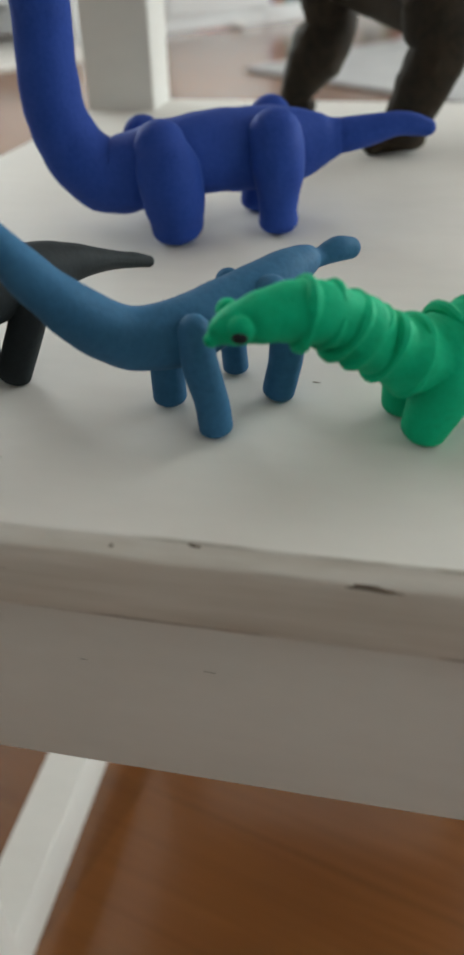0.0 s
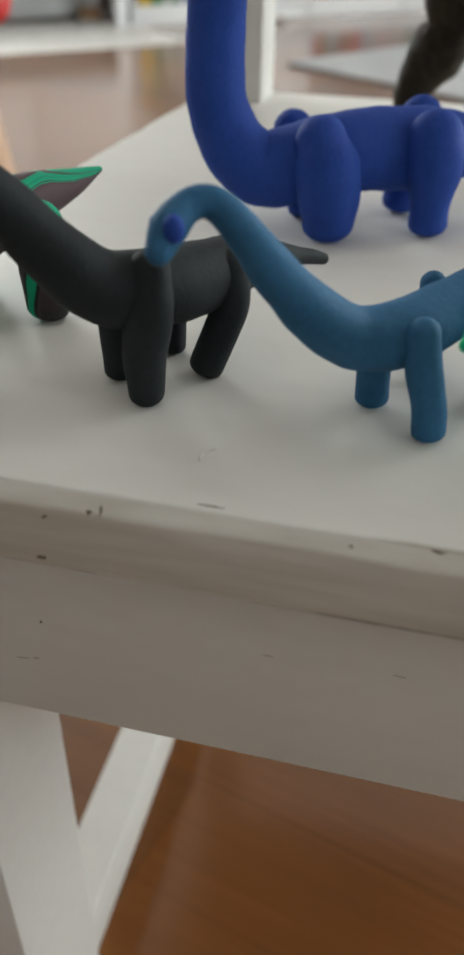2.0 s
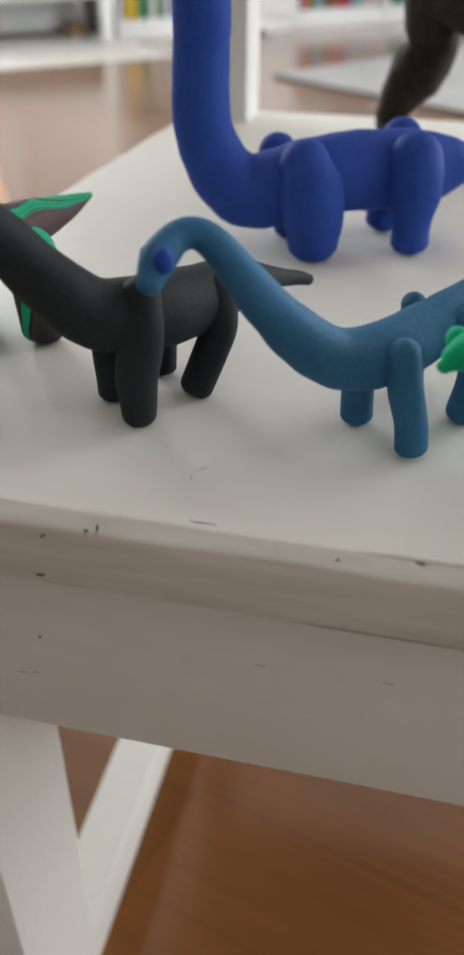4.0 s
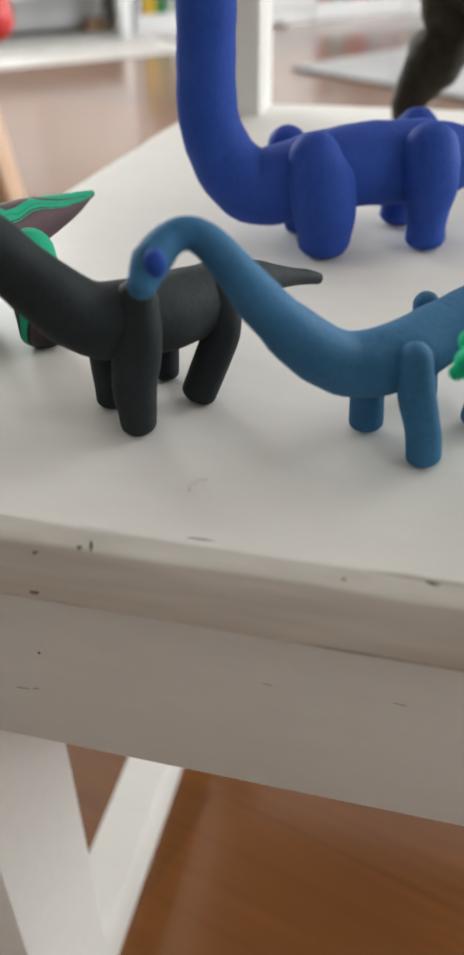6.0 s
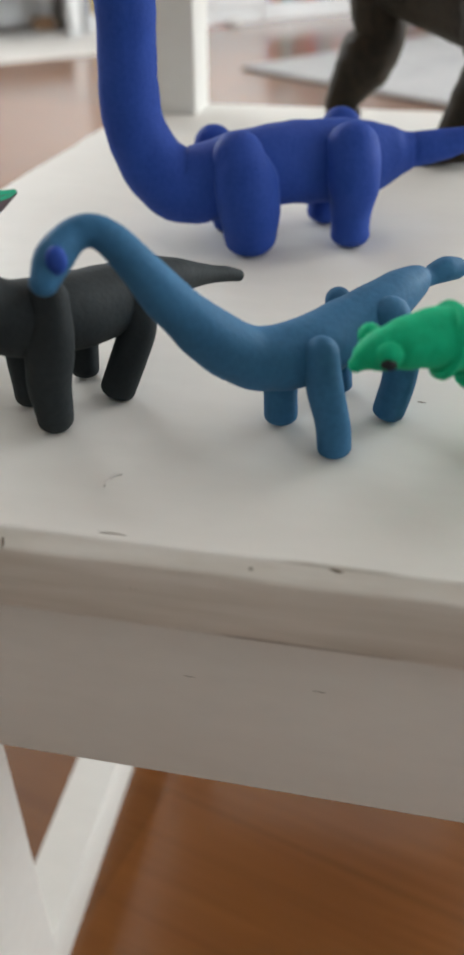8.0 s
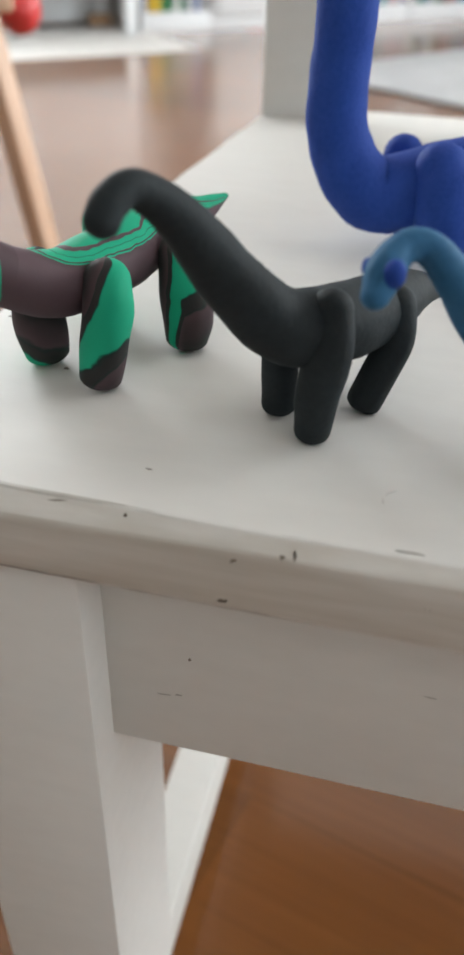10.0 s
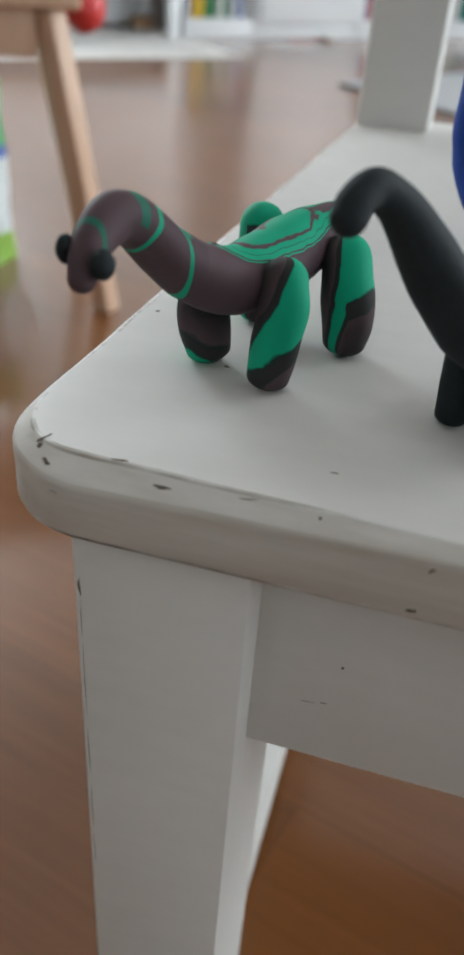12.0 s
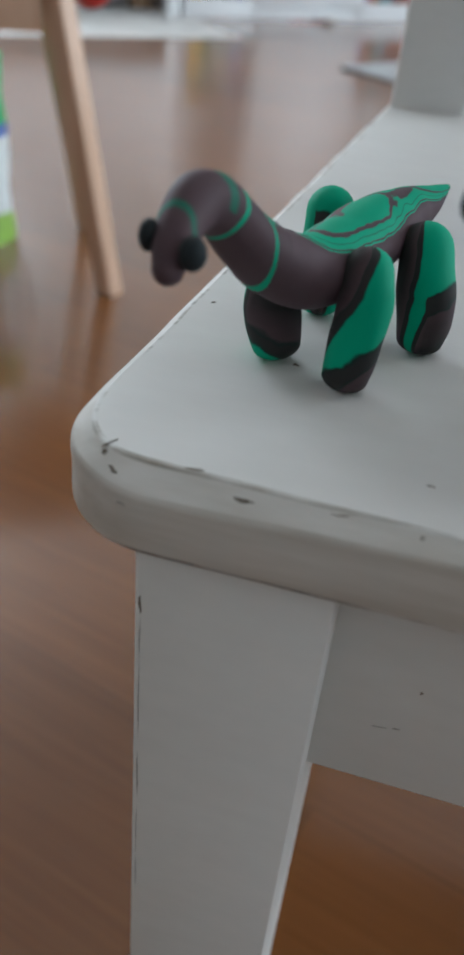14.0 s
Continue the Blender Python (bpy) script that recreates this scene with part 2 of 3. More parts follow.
# ---- mesh helpers ----
def part(name, bm, mats, parent=None, label="", smooth=True):
    me = bpy.data.meshes.new(name)
    bmesh.ops.recalc_face_normals(bm, faces=bm.faces)
    for f in bm.faces:
        f.smooth = smooth
    bm.to_mesh(me)
    me.set_sharp_from_angle(angle=radians(26))
    bm.free()
    for m in mats if isinstance(mats, (list, tuple)) else (mats,):
        me.materials.append(m)
    ob = new(name, me)
    if parent:
        ob.parent = parent
    if label:
        ob["label"] = label
    return ob


def group_base(name, m):
    ob = new(name)
    ob.empty_display_size = 0.05
    ob.matrix_world = m
    return ob


def block(bm, lo, hi, bevel=0.002, segments=2, index=0):
    """A bevelled box between two corners."""
    made = bmesh.ops.create_cube(bm, size=1.0)["verts"]
    for v in made:
        v.co = Vector([lo[i] + (hi[i] - lo[i]) * (v.co[i] + 0.5) for i in range(3)])
    edges = {e for v in made for e in v.link_edges}
    faces = {f for v in made for f in v.link_faces}
    if bevel:
        faces = set(bmesh.ops.bevel(bm, geom=list(edges), offset=bevel, segments=segments, affect="EDGES", profile=0.5)["faces"]) | {f for f in faces if f.is_valid}
    for f in faces:
        if f.is_valid:
            f.material_index = index
    return bm


def box(lo, hi, bevel=0.002, segments=2):
    return block(bmesh.new(), lo, hi, bevel, segments)


def smooth_line(points, steps):
    """Catmull-Rom through points of x, y, z, radius."""
    p = [np.array(q, float) for q in points]
    p = [2 * p[0] - p[1]] + p + [2 * p[-1] - p[-2]]
    out = []
    for a, b, c, d in zip(p, p[1:], p[2:], p[3:]):
        for k in range(steps):
            t = k / steps
            out.append(0.5 * (2 * b + (c - a) * t + (2 * a - 5 * b + 4 * c - d) * t * t + (3 * b - a - 3 * c + d) * t ** 3))
    out.append(p[-2])
    return out


def roll(bm, points, base, sides=22, steps=6, index=0, round_ends=(1, 1), flat=1.0, lumps=0.025, wave=None):
    """A rolled sausage of clay along points of x, y, z, radius, with rounded ends."""
    line = smooth_line(points, steps)
    first, last = line[0], line[-1]
    head, tail = [], []
    d0 = line[0][:3] - line[1][:3]
    d1 = line[-1][:3] - line[-2][:3]
    d0, d1 = d0 / np.linalg.norm(d0), d1 / np.linalg.norm(d1)
    for k in (1, 2, 3, 4, 5):
        a = k / 5.3 * math.pi / 2
        head.insert(0, np.array([*(first[:3] + d0 * first[3] * math.sin(a) * round_ends[0]), first[3] * math.cos(a)]))
        tail.append(np.array([*(last[:3] + d1 * last[3] * math.sin(a) * round_ends[1]), last[3] * math.cos(a)]))
    line = head + line + tail
    rings, side, gone = [], None, 0.0
    along_layer, up_layer, side_layer = (bm.verts.layers.float.get(k) or bm.verts.layers.float.new(k) for k in ("along", "upward", "sideways"))
    for i, q in enumerate(line):
        gone += float(np.linalg.norm(q[:3] - line[max(i - 1, 0)][:3]))
        along = Vector(line[min(i + 1, len(line) - 1)][:3] - line[max(i - 1, 0)][:3]).normalized()
        if side is None:
            side = along.orthogonal().normalized()
        side = (side - along * side.dot(along)).normalized()
        other = along.cross(side)
        ring = []
        r = max(q[3], 0.0002)
        if wave:
            r *= wave(i / (len(line) - 1))
        for k in range(sides):
            a = 2 * math.pi * k / sides
            off = side * math.cos(a) + other * math.sin(a)
            off.z *= flat
            at = Vector(q[:3]) + off * r
            at += off * r * lumps * noise.noise(at * 130) * 2
            v = bm.verts.new(at - Vector(base))
            v[along_layer], v[up_layer], v[side_layer] = gone, off.z, off.x
            ring.append(v)
        rings.append(ring)
    for a, b in zip(rings, rings[1:]):
        for k in range(sides):
            bm.faces.new((a[k], a[(k + 1) % sides], b[(k + 1) % sides], b[k])).material_index = index
    bm.faces.new(rings[0]).material_index = index
    bm.faces.new(rings[-1]).material_index = index
    return bm


def ball(bm, at, r, base, index=0, squash=(1, 1, 1)):
    made = bmesh.ops.create_uvsphere(bm, u_segments=18, v_segments=12, radius=r)["verts"]
    for v in made:
        v.co = Vector([v.co[i] * squash[i] + at[i] - base[i] for i in range(3)])
    for f in {f for v in made for f in v.link_faces}:
        f.material_index = index


# ---- room ----
def slab(name, lo, hi, mat, label="", bevel=0.0):
    bm = box(lo, hi, bevel)
    ob = part(name, bm, mat, None, label, False)
    ob.matrix_world = ROOM
    return tagged(ob, label, "", "", "structure")


slab("floor", (U0 - 0.2, V0 - 0.2, -0.1), (U1 + 0.2, V1 + 0.2, 0), FLOOR, "brown laminate floor with fine long wood grain")
slab("ceiling", (U0 - 0.2, V0 - 0.2, HIGH), (U1 + 0.2, V1 + 0.2, HIGH + 0.1), CEILING, "plain white painted ceiling of the room")


def wall_with_window(name, along_u, fixed, a0, a1, hole, white=False):
    """A wall 0.2 m thick, outside the room, with one window opening (from, to, sill, head) or none."""
    bm = bmesh.new()
    b0, b1 = (fixed, fixed + 0.2) if fixed > 0 else (fixed - 0.2, fixed)
    pieces = [(a0, a1, 0, HIGH)]
    if hole:
        h0, h1, s, t = hole
        pieces = [(a0, h0, 0, HIGH), (h1, a1, 0, HIGH), (h0, h1, 0, s), (h0, h1, t, HIGH)]
    for p0, p1, z0, z1 in pieces:
        lo, hi = ((p0, b0, z0), (p1, b1, z1)) if along_u else ((b0, p0, z0), (b1, p1, z1))
        block(bm, lo, hi, 0)
    # Wall tone steers the light: white reflects into the floor, grey bounces less.
    ob = part(name, bm, WALL_REFLECTING if white else WALL_LOW_BOUNCE, None, "", False)
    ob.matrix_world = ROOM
    return tagged(ob, "plain unseen wall of the room, whitened to brighten the floor's reflection" if white else "plain unseen wall of the room, greyed to cut bounced light", "", "", "structure")


wall_with_window("wall_north", True, V1, U0, U1, (-2.6, -0.9, 0.9, 2.3), True)
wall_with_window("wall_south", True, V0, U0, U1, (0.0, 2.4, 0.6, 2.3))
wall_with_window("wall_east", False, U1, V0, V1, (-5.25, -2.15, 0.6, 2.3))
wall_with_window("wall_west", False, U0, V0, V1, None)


def window(name, along_u, fixed, a0, a1, z0, z1):
    base = group_base(name, ROOM)
    tagged(base, "white framed window letting in soft daylight", "", "", "structure")
    f = 0.06

    def bar(label, p0, p1, q0, q1):
        lo, hi = ((p0, fixed + 0.06, q0), (p1, fixed + 0.12, q1)) if along_u else ((fixed + 0.06, p0, q0), (fixed + 0.12, p1, q1))
        part(label, box(lo, hi, 0.004), CABINET, base, "", False)
    for p0, p1 in ((a0, a0 + f), (a1 - f, a1), ((a0 + a1) / 2 - f / 2, (a0 + a1) / 2 + f / 2)):
        bar("window_frame", p0, p1, z0, z1)
    bar("window_frame", a0 + f, (a0 + a1) / 2 - f / 2, z0, z0 + f)
    bar("window_frame", (a0 + a1) / 2 + f / 2, a1 - f, z0, z0 + f)
    bar("window_frame", a0 + f, (a0 + a1) / 2 - f / 2, z1 - f, z1)
    bar("window_frame", (a0 + a1) / 2 + f / 2, a1 - f, z1 - f, z1)


window("window_1", True, V1, -2.6, -0.9, 0.9, 2.3)
window("window_2", False, U1, -5.25, -2.15, 0.6, 2.3)
window("window_3", True, V0 - 0.18, 0.0, 2.4, 0.6, 2.3)

# ---- the chair ----
SEAT = 0.45


def seat_outline(inset, radius=0.028):
    """Outline of the seat, a little narrower at the back, with rounded corners."""
    corners = [(-0.0072, 0.0075), (0.4072, 0.0075), (0.381, 0.466), (0.019, 0.466)]
    pts, n = [], len(corners)
    for i in range(n):
        p, a, b = (Vector(corners[k % n]) for k in (i, i - 1, i + 1))
        da, db = (a - p).normalized(), (b - p).normalized()
        half = da.angle(db) / 2
        mid = (da + db).normalized()
        r = radius if i < 2 else 0.012
        c = p + mid * (r / math.sin(half))
        start, end = -Vector((da.y, -da.x)), -Vector((-db.y, db.x))
        for k in range(15):
            d = start.lerp(end, k / 14).normalized()
            if d.dot(mid) > 0:
                d = -d
            pts.append(c + d * (r - inset) if r > inset else c)
    fine = []
    for p, q in zip(pts, pts[1:] + pts[:1]):
        n = max(1, round((q - p).length / 0.006))
        fine += [p.lerp(q, k / n) for k in range(n)]
    return fine


def make_chair():
    chair = group_base("wooden_chair", pose(0, 0, 0))
    tagged(chair, "white painted wooden chair with worn, chipped edges", "chair")
    bm = bmesh.new()
    top, low = SEAT, SEAT - 0.0228
    rows = [(0.0066, 0.0), (0.0057, 0.0001), (0.0051, 0.0006), (0.0047, 0.0011), (0.0030, 0.0026), (0.0013, 0.0041), (0.0007, 0.0048), (0.0003, 0.0054), (0.0001, 0.0061),
            (0, 0.0072), (0.0002, 0.0120), (0, 0.0205), (0.0004, 0.0216), (0.0012, 0.0224), (0.0028, 0.0228), (0.0060, 0.0230)]
    rings = []
    for inset, drop in rows:
        ring = []
        for p, q in zip(seat_outline(0.0), seat_outline(inset)):
            wear = (0.64 + 0.44 * max(0.0, 1 - abs(p.x - 0.02) / 0.09)) * (1 + 0.14 * noise.noise(Vector((p.x * 45, p.y * 45, 2.0)))) if drop < 0.007 else 1.0
            at = p.lerp(q, wear)
            ring.append(bm.verts.new((at.x, at.y, top - drop * wear)))
        rings.append(ring)
    for k, (a, b) in enumerate(zip(rings, rings[1:])):
        for i in range(len(a)):
            bm.faces.new((a[i], a[(i + 1) % len(a)], b[(i + 1) % len(a)], b[i])).material_index = 2 if k < 2 else 4 if k < 6 else 3 if 10 < k < 13 else 1
    bm.faces.new(rings[0])
    bm.faces.new(rings[-1])
    part("seat", bm, (WHITE, WHITE_EDGE, WHITE_SCUFF, WHITE_GRIME, WHITE_BEVEL), chair, "solid white seat with rounded corners and worn rim")
    for x in (0.0183, 0.3321):
        bm = box((x, 0.0115, 0), (x + 0.0499, 0.066, low + 0.0005), 0.0012, 2)
        for v in bm.verts:
            front = max(0.0, 1 - (v.co.y - 0.0115) / 0.016)
            if x < 0.2 and v.co.x > x + 0.045:
                v.co.x -= 0.0016 * front
            if x > 0.2 and v.co.x < x + 0.005:
                v.co.x += 0.0016 * front
        part("front_leg", bm, WHITE, chair)
    for x in (0.0225, 0.3325):
        part("back_post", box((x, 0.425, 0), (x + 0.045, 0.464, 0.86), 0.0025), WHITE, chair)
    part("front_apron", box((0.060, 0.024, 0.3492), (0.340, 0.044, low + 0.0005), 0.0014), WHITE, chair, "front apron board with dark scuff marks")
    part("back_apron", box((0.0675, 0.436, 0.360), (0.3325, 0.456, low + 0.0005), 0.0014), WHITE, chair)
    for x in (0.028, 0.352):
        part("side_apron", box((x, 0.066, 0.360), (x + 0.020, 0.425, low + 0.0005), 0.0014), WHITE, chair)
    for x in (0.030, 0.342):
        part("stretcher", box((x, 0.066, 0.055), (x + 0.028, 0.425, 0.097), 0.002), WHITE, chair)
    part("back_rail", box((0.0675, 0.434, 0.79), (0.3325, 0.456, 0.85), 0.003), WHITE, chair)
    return chair


chair = make_chair()
corners, sides = [], []
for board in (ob for ob in chair.children if ob.name.split(".")[0] in ("seat", "front_apron", "front_leg")):
    sides += [tuple(len(corners) + i for i in f.vertices) for f in board.data.polygons]
    corners += [v.co.copy() for v in board.data.vertices]
SKIN = BVHTree.FromPolygons(corners, sides)


def chip(at, long, wide, turn, face):
    """A flake of missing paint: an irregular shallow patch on the rim, apron or top."""
    bm = bmesh.new()
    n = 17
    rim = []
    for k in range(n):
        a = 2 * math.pi * k / n
        r = random.uniform(0.45, 0.75) if k % 2 else random.uniform(0.6, 1.05)
        x, y = long * r * math.cos(a) / 2, wide * (r * math.sin(a) + 0.35 * math.sin(2.2 * math.cos(a) + long * 900)) / 2
        rim.append((x * math.cos(turn) - y * math.sin(turn), x * math.sin(turn) + y * math.cos(turn)))
    near, up, _, _ = SKIN.find_nearest(Vector(at))
    if up.dot(Vector(face)) < 0:
        up = -up
    at = near
    across = Vector((1, 0, 0)) if abs(up.x) < 0.5 else Vector((0.7, -0.7, 0))
    other = up.cross(across).normalized()
    low = [bm.verts.new(Vector(at) + across * x + other * y - up * 0.0004) for x, y in rim]
    high = [bm.verts.new(Vector(at) + across * x * 0.9 + other * y * 0.9 + up * 0.00015) for x, y in rim]
    for k in range(n):
        bm.faces.new((low[k], low[(k + 1) % n], high[(k + 1) % n], high[k]))
    bm.faces.new(high)
    part("paint_chip", bm, SCRATCH if up.y < -0.95 and wide < 0.001 else CHIP, chair, "", False)


RIM = (0, -0.75, 0.65)
for at, long, wide, turn, face in (
        ((0.1182, 0.0086, 0.4463), 0.0016, 0.0016, 0.8, RIM), ((0.1208, 0.0090, 0.4467), 0.0009, 0.0028, 0.2, RIM),
        ((0.1765, 0.0098, 0.4475), 0.0014, 0.0010, 0.0, RIM), ((0.1945, 0.0115, 0.4489), 0.0044, 0.0010, 0.0, (0, -0.5, 0.85)),
        ((0.0432, 0.0110, 0.4475), 0.0060, 0.0013, -0.1, (0, -0.5, 0.85)), ((0.0310, 0.0145, 0.4502), 0.0050, 0.0009, 0.15, (0, 0, 1)),
        ((0.0810, 0.0110, 0.4484), 0.0014, 0.0012, 0.3, (0, -0.45, 0.9)), ((0.0095, 0.0150, 0.4490), 0.0026, 0.0018, 0.9, (-0.3, -0.3, 0.9)),
        ((0.0810, 0.0280, 0.4502), 0.0028, 0.0004, 0.1, (0, 0, 1)), ((0.2110, 0.0840, 0.4502), 0.0030, 0.0005, 0.0, (0, 0, 1)),
        ((0.0410, 0.0710, 0.4502), 0.0022, 0.0017, 0.2, (0, 0, 1)), ((0.2320, 0.0080, 0.4460), 0.0170, 0.0019, 0.03, (0, -0.9, 0.45)), ((0.1073, 0.0074, 0.4437), 0.0024, 0.0012, 0.9, (0, -1, 0)), ((0.1500, 0.0074, 0.4398), 0.0007, 0.0006, 0.2, (0, -1, 0)), ((0.1512, 0.0074, 0.4397), 0.0006, 0.0005, 0.2, (0, -1, 0)), ((0.1925, 0.0239, 0.3959), 0.0050, 0.0004, -0.05, (0, -1, 0)), ((0.1575, 0.0239, 0.3943), 0.0045, 0.0005, -0.02, (0, -1, 0)),
        ((0.0920, 0.0239, 0.3900), 0.0014, 0.0012, 0.4, (0, -1, 0)), ((0.0885, 0.0239, 0.3742), 0.0030, 0.0008, 0.3, (0, -1, 0)),
        ((0.0840, 0.0239, 0.3732), 0.0060, 0.0004, 0.1, (0, -1, 0)), ((0.1050, 0.0073, 0.4310), 0.0034, 0.0016, 0.5, (0, -1, 0)),
        ((0.0165, 0.0075, 0.4410), 0.0040, 0.0008, -0.1, (0, -1, 0.4)), ((0.0090, 0.1000, 0.4502), 0.0020, 0.0010, 0.9, (0, 0, 1))):
    chip(at, long, wide, turn, face)
# rubbed edge of the front leg and scuffs at the seat's corner
for z, long, wide in ((0.4085, 0.0080, 0.0012), (0.3960, 0.0160, 0.0005), (0.3700, 0.0360, 0.0005), (0.3380, 0.0280, 0.0006), (0.3100, 0.0300, 0.0005), (0.2850, 0.0200, 0.0007)):
    chip((0.0200, 0.0115, z), long, wide, math.pi / 2, (0, -1, 0))
for at, long, wide, turn, face in (
        ((0.0130, 0.0118, 0.4470), 0.0044, 0.0016, -0.5, (-0.3, -0.5, 0.8)), ((0.0098, 0.0172, 0.4494), 0.0050, 0.0007, 1.0, (0, 0, 1)),
        ((0.0640, 0.0117, 0.4490), 0.0060, 0.0006, 0.1, (0, -0.4, 0.9)), ((0.1450, 0.0130, 0.4496), 0.0080, 0.0005, 0.0, (0, -0.3, 0.95))):
    chip(at, long, wide, turn, face)


# ---- clay dinosaurs on the seat ----
def dinosaur(base, mats, label, rolls, balls=()):
    """A body rolled in one piece, four legs pressed on, and whatever else is stuck to it."""
    ob = group_base("clay_dinosaur", pose(*base))
    leg_mats, legs = mats[1] if isinstance(mats[1], list) else [mats[1]], 0
    for name, points, opts in rolls:
        if name == "leg":
            x, y, z, r = points[-1]
            points = points[:-1] + [(x, y, SEAT + 0.59 * r, r)]
            opts = dict(round_ends=(1, 0.6), **opts)
        bm = roll(bmesh.new(), points, base, **opts)
        if name == "leg":
            legs += 1
        part(name, bm, leg_mats[(legs - 1) % len(leg_mats)] if name == "leg" else mats[0], ob)
    for name, at, r, index, squash in balls:
        bm = bmesh.new()
        ball(bm, at, r, base, 0, squash)
        made = part(name, bm, mats[index], under if name == "pupil" else ob)
        under = made
    return tagged(ob, label, "clay dinosaur", "clay dinosaurs on the chair seat")


# charcoal
dinosaur((0.117, 0.067, SEAT), [CLAY_DARK, CLAY_DARK], "charcoal clay long-necked dinosaur standing on the chair seat", [
    ("body", [(0.1508, 0.1298, 0.4645, 0.0019), (0.1480, 0.1250, 0.4666, 0.0024), (0.1444, 0.1180, 0.4690, 0.0028), (0.1398, 0.1060, 0.4730, 0.0044), (0.1344, 0.0940, 0.4755, 0.0070),
      (0.1289, 0.0820, 0.4764, 0.0091), (0.1225, 0.0680, 0.4776, 0.0098), (0.1145, 0.0560, 0.4797, 0.0097), (0.1068, 0.0490, 0.4829, 0.0089), (0.0985, 0.0440, 0.4919, 0.0077),
      (0.0913, 0.0400, 0.5025, 0.0065), (0.0856, 0.0345, 0.5116, 0.0050), (0.0804, 0.0272, 0.5176, 0.0039), (0.0776, 0.0217, 0.5162, 0.0039), (0.0767, 0.0192, 0.5135, 0.0038)], {}),
    ("leg", [(0.1188, 0.0535, 0.4856, 0.0054), (0.1194, 0.0505, 0.4762, 0.0061), (0.1178, 0.0505, 0.4650, 0.0056), (0.1170, 0.0525, 0.4566, 0.0048)], {}),
    ("leg", [(0.1056, 0.0630, 0.4705, 0.0050), (0.1061, 0.0635, 0.4561, 0.0048)], {}),
    ("leg", [(0.1330, 0.0770, 0.4792, 0.0052), (0.1342, 0.0750, 0.4718, 0.0051), (0.1321, 0.0735, 0.4636, 0.0050), (0.1281, 0.0710, 0.4558, 0.0048)], {}),
    ("leg", [(0.1145, 0.0855, 0.4720, 0.0046), (0.1150, 0.0810, 0.4525, 0.0041)], {})])
# teal with blue eyes
dinosaur((0.189, 0.070, SEAT), [CLAY_TEAL, CLAY_TEAL, CLAY_BLUE], "teal clay long-necked dinosaur with dark blue eyes", [
    ("body", [(0.2062, 0.0985, 0.4795, 0.0038), (0.2036, 0.0930, 0.4797, 0.0052), (0.1986, 0.0845, 0.4785, 0.0066), (0.1897, 0.0730, 0.4757, 0.0078), (0.1812, 0.0630, 0.4738, 0.0083),
      (0.1740, 0.0570, 0.4735, 0.0079), (0.1675, 0.0535, 0.4752, 0.0075), (0.1608, 0.0490, 0.4811, 0.0068), (0.1527, 0.0445, 0.4907, 0.0056), (0.1456, 0.0425, 0.5000, 0.0044),
      (0.1405, 0.0415, 0.5057, 0.0037), (0.1366, 0.0405, 0.5078, 0.0035), (0.1331, 0.0380, 0.5070, 0.0036), (0.1308, 0.0330, 0.5040, 0.0041), (0.1298, 0.0292, 0.5005, 0.0030)], dict(round_ends=(0.5, 1))),
    ("tail_tip", [(0.2066, 0.0992, 0.4793, 0.0030), (0.2090, 0.1020, 0.4790, 0.0026), (0.2112, 0.1042, 0.4796, 0.0031), (0.2136, 0.1062, 0.4800, 0.0034), (0.2164, 0.1086, 0.4795, 0.0031)], {}),
    ("leg", [(0.1850, 0.0550, 0.4770, 0.0041), (0.1865, 0.0540, 0.4678, 0.0045), (0.1886, 0.0535, 0.4601, 0.0043), (0.1898, 0.0530, 0.4557, 0.0043)], {}),
    ("leg", [(0.1738, 0.0675, 0.4690, 0.0043), (0.1744, 0.0660, 0.4550, 0.0045)], {}),
    ("leg", [(0.1998, 0.0752, 0.4786, 0.0050), (0.2037, 0.0760, 0.4697, 0.0048), (0.2039, 0.0745, 0.4614, 0.0046), (0.2022, 0.0735, 0.4558, 0.0043)], {}),
    ("leg", [(0.1858, 0.0900, 0.4755, 0.0036), (0.1881, 0.0860, 0.4533, 0.0036)], {})],
    [("eye", (0.1330, 0.0294, 0.5052), 0.0024, 2, (0.95, 0.8, 1.25)), ("eye", (0.1275, 0.0352, 0.5040), 0.0020, 2, (0.8, 1, 1))])
